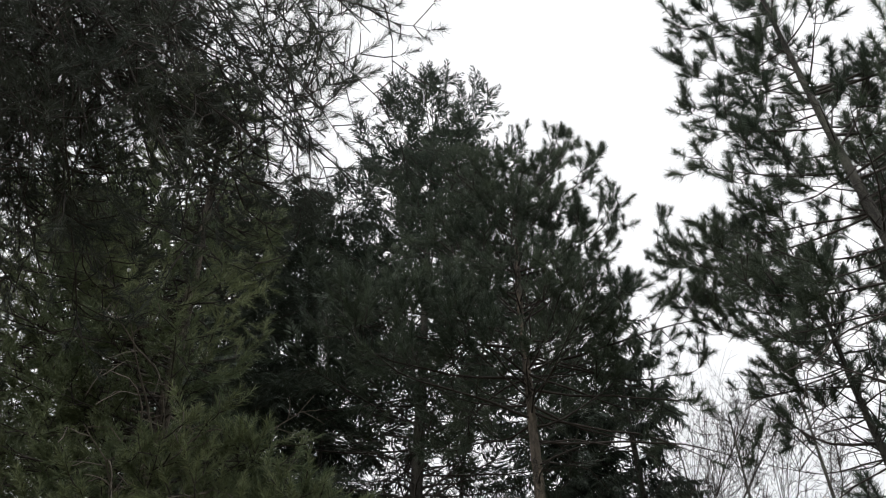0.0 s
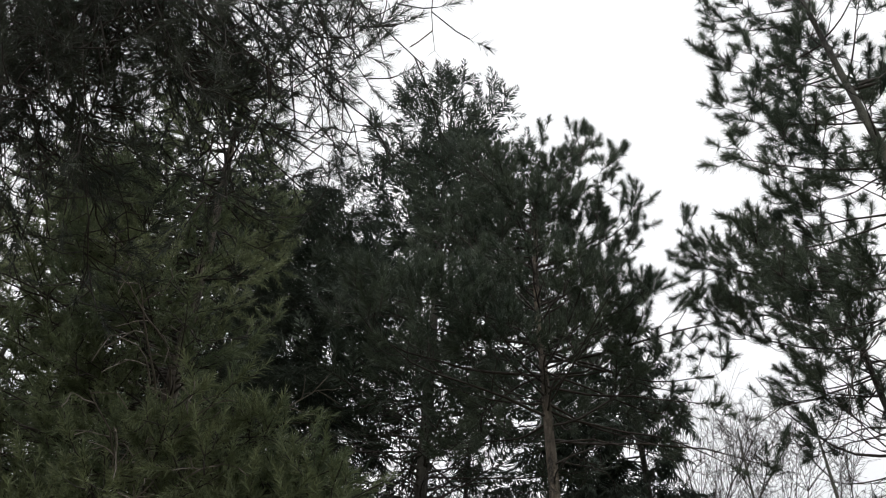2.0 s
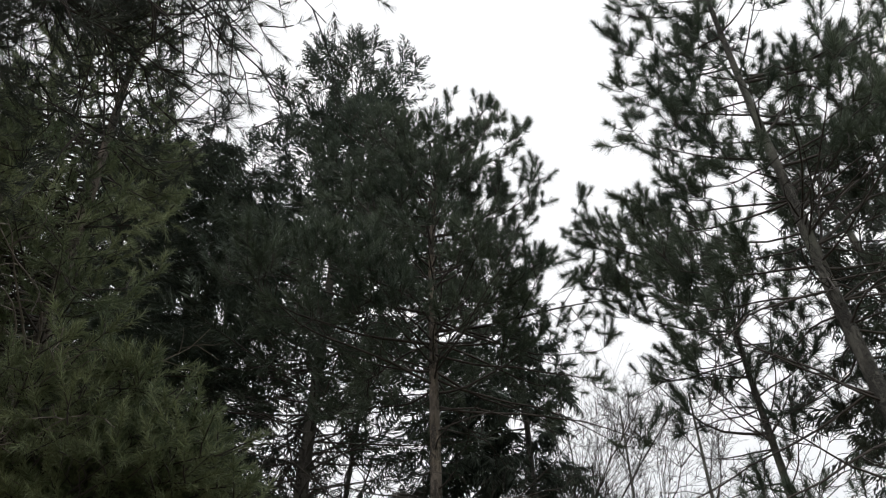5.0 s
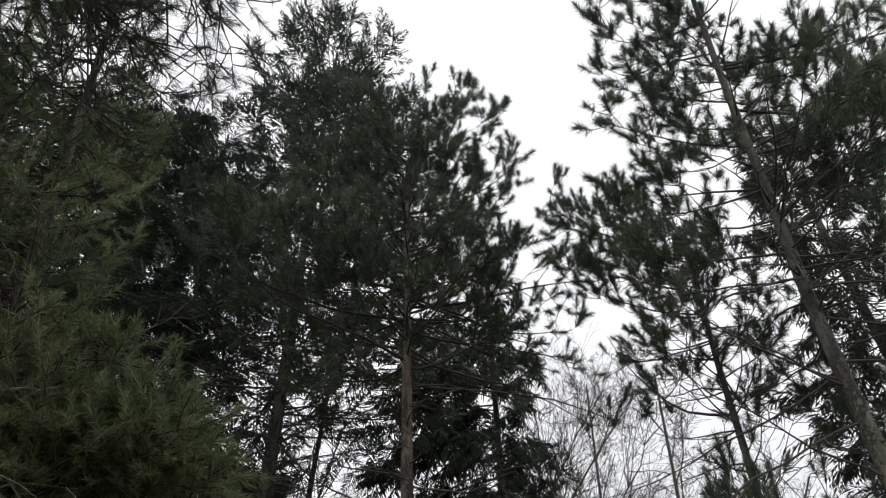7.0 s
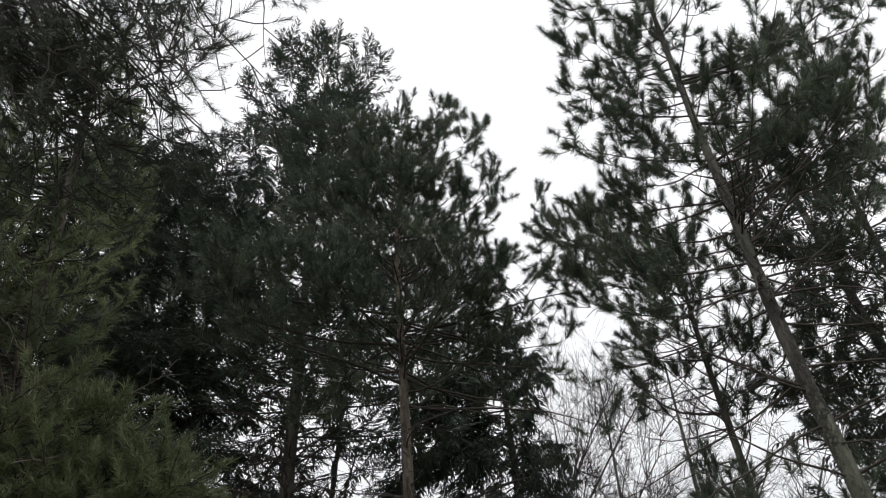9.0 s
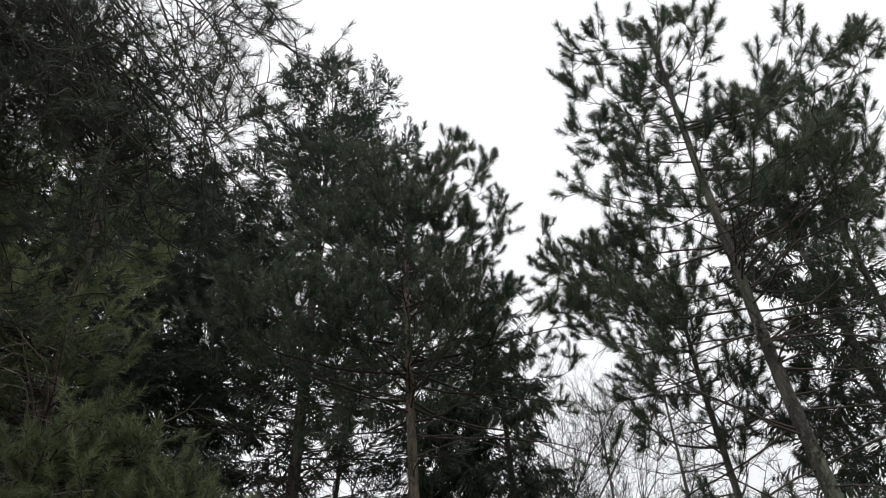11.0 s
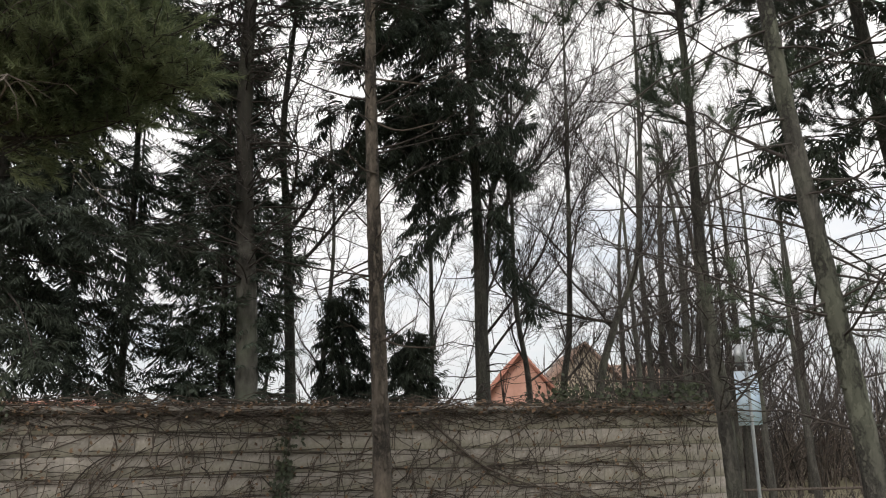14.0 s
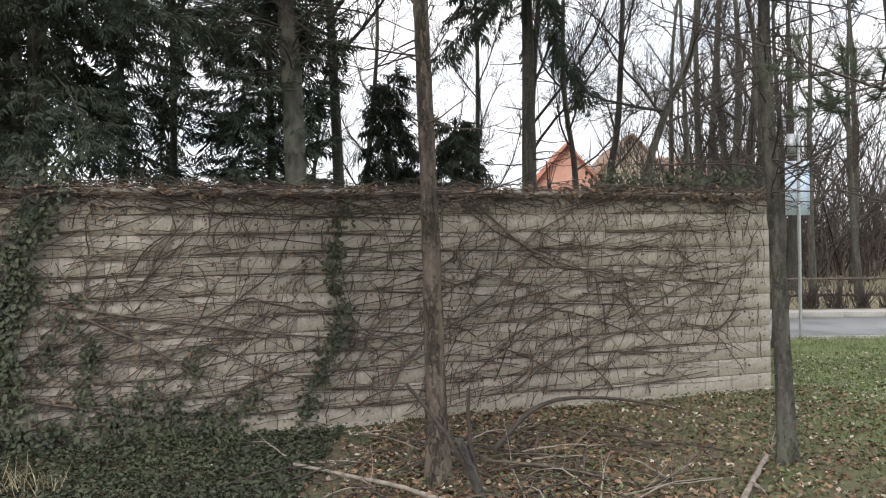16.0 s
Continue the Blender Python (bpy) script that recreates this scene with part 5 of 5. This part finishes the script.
stick("arched dark branch leaning out of the litter", [(0.48, 7.3, 0.10), (0.83, 7.4, 0.42), (1.19, 7.5, 0.5), (1.7, 7.6, 0.46), (2.15, 7.7, 0.36)], 0.026, 0.008, "twig", 1, 4)
stick("broken dark stick leaning on the pine's foot", [(-0.2, 6.4, 0.83), (0.02, 6.4, 0.56), (0.26, 6.35, 0.2), (0.34, 6.3, 0.0)], 0.013, 0.020, "twig", 2, 1)
stick("long bleached branch on the litter", [(-1.2, 7.06, 0.06), (-0.7, 6.7, 0.07), (-0.2, 6.3, 0.06), (0.2, 5.9, 0.05)], 0.014, 0.022, "dead_twig", 3, 2)
stick("pale crooked branch on the grass", [(2.75, 7.15, 0.07), (2.5, 6.7, 0.05), (2.2, 6.1, 0.05), (2.0, 5.6, 0.05)], 0.02, 0.03, "dead_twig", 4, 2)
stick("pale branch across the litter", [(0.4, 6.9, 0.12), (1.0, 6.75, 0.10), (1.6, 6.5, 0.06), (2.2, 6.7, 0.05)], 0.013, 0.006, "vine", 5, 2)
stick("upright broken shoot by the pine's foot", [(0.33, 6.35, 0.0), (0.28, 6.35, 0.35), (0.26, 6.35, 0.78)], 0.018, 0.014, "twig", 6, 0)
stick("short pale stump of a sapling", [(0.36, 6.3, -0.02), (0.3, 6.3, 0.22), (0.23, 6.3, 0.46)], 0.036, 0.028, "grey_bark", 7, 0, "sapling_stump")
rr = np.random.default_rng(66)
for i in range(80):
    x, y = rr.normal(0.6, 0.9), rr.uniform(5.5, 8.4)
    if y > WR[1] + 0.4 * (x - WR[0]) - 0.3:
        continue
    a, ln = rr.random() * 3.14, rr.uniform(0.3, 1.2)
    c, q = math.cos(a) * ln / 2, math.sin(a) * ln / 2
    stick("thin dry stick lying in the leaf litter", [(x - c, y - q, 0.04), (x, y, rr.uniform(0.05, 0.14)), (x + c, y + q, 0.05)], 0.009, 0.004, "twig" if i % 2 else "vine" if i % 4 else "dead_twig", 100 + i, 2 if i % 3 else 1)


# ---- road sign, hedge, houses ----
def build_sign():
    t = thing("road_sign", "back of a tall pale blue grey sign on a galvanised post", "sign")
    sp = Soup()
    tubes(sp, np.array([[(6.77, 16.72, -0.2), (6.77, 16.72, 1.5), (6.76, 16.72, 3.9)]]), np.full((1, 3), 0.032), 12)
    part("post", sp, M["galvanised"], t, smooth=True)
    sp = Soup()
    sp.box((6.76, 16.79, 2.87), (0.46, 0.012, 1.06))
    p = part("panel", sp, M["sign_back"], t, "pale blue grey sheet metal back")
    for dx in (-0.225, 0.225):
        b = Soup()
        b.box((6.76 + dx, 16.775, 2.87), (0.012, 0.03, 1.06))
        part("edge", b, M["sign_back"], p)
    for z in (2.52, 3.22):
        b = Soup()
        b.box((6.76, 16.768, z), (0.16, 0.02, 0.035))
        b.box((6.76, 16.70, z), (0.09, 0.03, 0.035))
        part("clamp", b, M["galvanised"], t)
    sp = Soup()
    sp.box((6.70, 16.79, 3.72), (0.24, 0.012, 0.42))
    part("panel", sp, M["galvanised"], t, "grey back of a smaller panel")


build_sign()


def hedge(x, y, w, h, seed):
    r = np.random.default_rng(seed)
    t = thing("hedge_shrub", "clipped leafless shrub in the hedge along the pavement", "shrub", group="hedge shrubs")
    sp = Soup()
    k = 90
    starts = np.stack([x + r.normal(0, w * 0.16, k), y + r.normal(0, 0.1, k), np.full(k, -0.05)], 1)
    d = np.stack([r.normal(0, 0.5, k), r.normal(0, 0.4, k), np.ones(k)], 1)
    paths = [arc(r, s0, dd, h * r.uniform(0.7, 1.1), 6, UP * 0.3, 0.14) for s0, dd in zip(starts, d)]
    tubes(sp, np.array(paths), np.linspace(0.010, 0.004, 6)[None] * np.ones((k, 1)), 3)
    part("twig_mat", sp, M["twig"], t)


for k in range(14):
    hedge(5.2 + k * 0.75, 23.7, 0.8, 0.85, 300 + k)


def low_fence():
    t = thing("low_fence", "pale weathered rail fence behind the hedge", "fence")
    for z in (0.25, 0.72):
        sp = Soup()
        sp.box((11, 24.6, z), (16, 0.05, 0.07))
        part("rail", sp, M["vine"], t)
    for k in range(9):
        sp = Soup()
        sp.box((3.4 + k * 1.9, 24.66, 0.35), (0.09, 0.09, 0.9))
        part("post", sp, M["vine"], t)


low_fence()


def house(label, x, y, w, d, eaves, ridge, wallm, roofm, along_x=True, floors=1, seed=0):
    t = thing("house", label, "house")
    sp = Soup()
    sp.box((x, y, eaves / 2 - 0.1), (w, d, eaves + 0.2))
    if along_x:
        v = [(x - w / 2, y - d / 2, eaves), (x - w / 2, y + d / 2, eaves), (x - w / 2, y, ridge - 0.1), (x + w / 2, y - d / 2, eaves), (x + w / 2, y + d / 2, eaves), (x + w / 2, y, ridge - 0.1)]
    else:
        v = [(x - w / 2, y - d / 2, eaves), (x + w / 2, y - d / 2, eaves), (x, y - d / 2, ridge - 0.1), (x - w / 2, y + d / 2, eaves), (x + w / 2, y + d / 2, eaves), (x, y + d / 2, ridge - 0.1)]
    sp.add(v, [(0, 1, 2), (5, 4, 3)])
    part("wall", sp, M[wallm], t)
    o = 0.4
    for sgn in (-1, 1):
        n = 12
        if along_x:
            e = np.array([0, sgn * (d / 2 + o), eaves - 0.25])
            lo, hi, ax = -w / 2 - o, w / 2 + o, np.array([1, 0, 0])
        else:
            e = np.array([sgn * (w / 2 + o), 0, eaves - 0.25])
            lo, hi, ax = -d / 2 - o, d / 2 + o, np.array([0, 1, 0])
        tp = np.array([0, 0, ridge])
        o0, up = np.array([x, y, 0]), np.array([0, 0, 0.09])
        box = [(0, 1, 2, 3), (7, 6, 5, 4), (0, 4, 5, 1), (1, 5, 6, 2), (2, 6, 7, 3), (3, 7, 4, 0)]

        def slab(a, b, top_a, top_b, low):
            s = Soup()
            s.add([o0 + a + ax * lo + top_a, o0 + a + ax * hi + top_a, o0 + b + ax * hi + top_b, o0 + b + ax * lo + top_b,
                   o0 + a + ax * lo + low, o0 + a + ax * hi + low, o0 + b + ax * hi + low, o0 + b + ax * lo + low], box)
            return s
        roof = part("roof", slab(e, tp, -up * 0.1, -up * 0.1, -up), M[roofm], t)
        for i in range(n):
            a, b = e + (tp - e) * i / n, e + (tp - e) * (i + 1) / n
            part("tile_course", slab(a, b, up, up * 0.4, up * 0.0), M[roofm], roof)
    nwin = max(2, int(w / 2.4))
    for fl in range(floors):
        for i in range(nwin):
            wx = x - w / 2 + (i + 0.5) * w / nwin
            wz = 1.6 + fl * 2.7
            if wz + 0.7 > eaves:
                continue
            fr = Soup()
            fr.box((wx, y - d / 2 - 0.02, wz), (1.15, 0.1, 1.4))
            win = part("window", fr, M["white_frame"], t)
            for dx in (-0.27, 0.27):
                pn = Soup()
                pn.box((wx + dx, y - d / 2 - 0.065, wz), (0.47, 0.02, 1.24))
                part("pane", pn, M["glass"], win)
    return t


house("house with a red tiled gable roof and reddish walls", 4.9, 41.5, 3.0, 6, 4.3, 6.3, "render_red", "red_tile", False, 2)
house("beige house with a brown gable roof", 8.2, 44, 3.6, 7, 4.8, 6.9, "render_beige", "brown_tile", False, 2)
house("long beige house with a low brown tiled roof", 12.2, 46, 5.4, 8, 4.7, 6.3, "render_beige", "brown_tile", True, 2)
house("white house with a red tiled roof in the distance", -22.5, 52, 9, 8, 3.2, 5.4, "render_white", "red_tile", True, 1)
house("white house with a brown roof in the distance", -14, 62, 10, 8, 3.0, 4.6, "render_white", "brown_tile", True, 1)
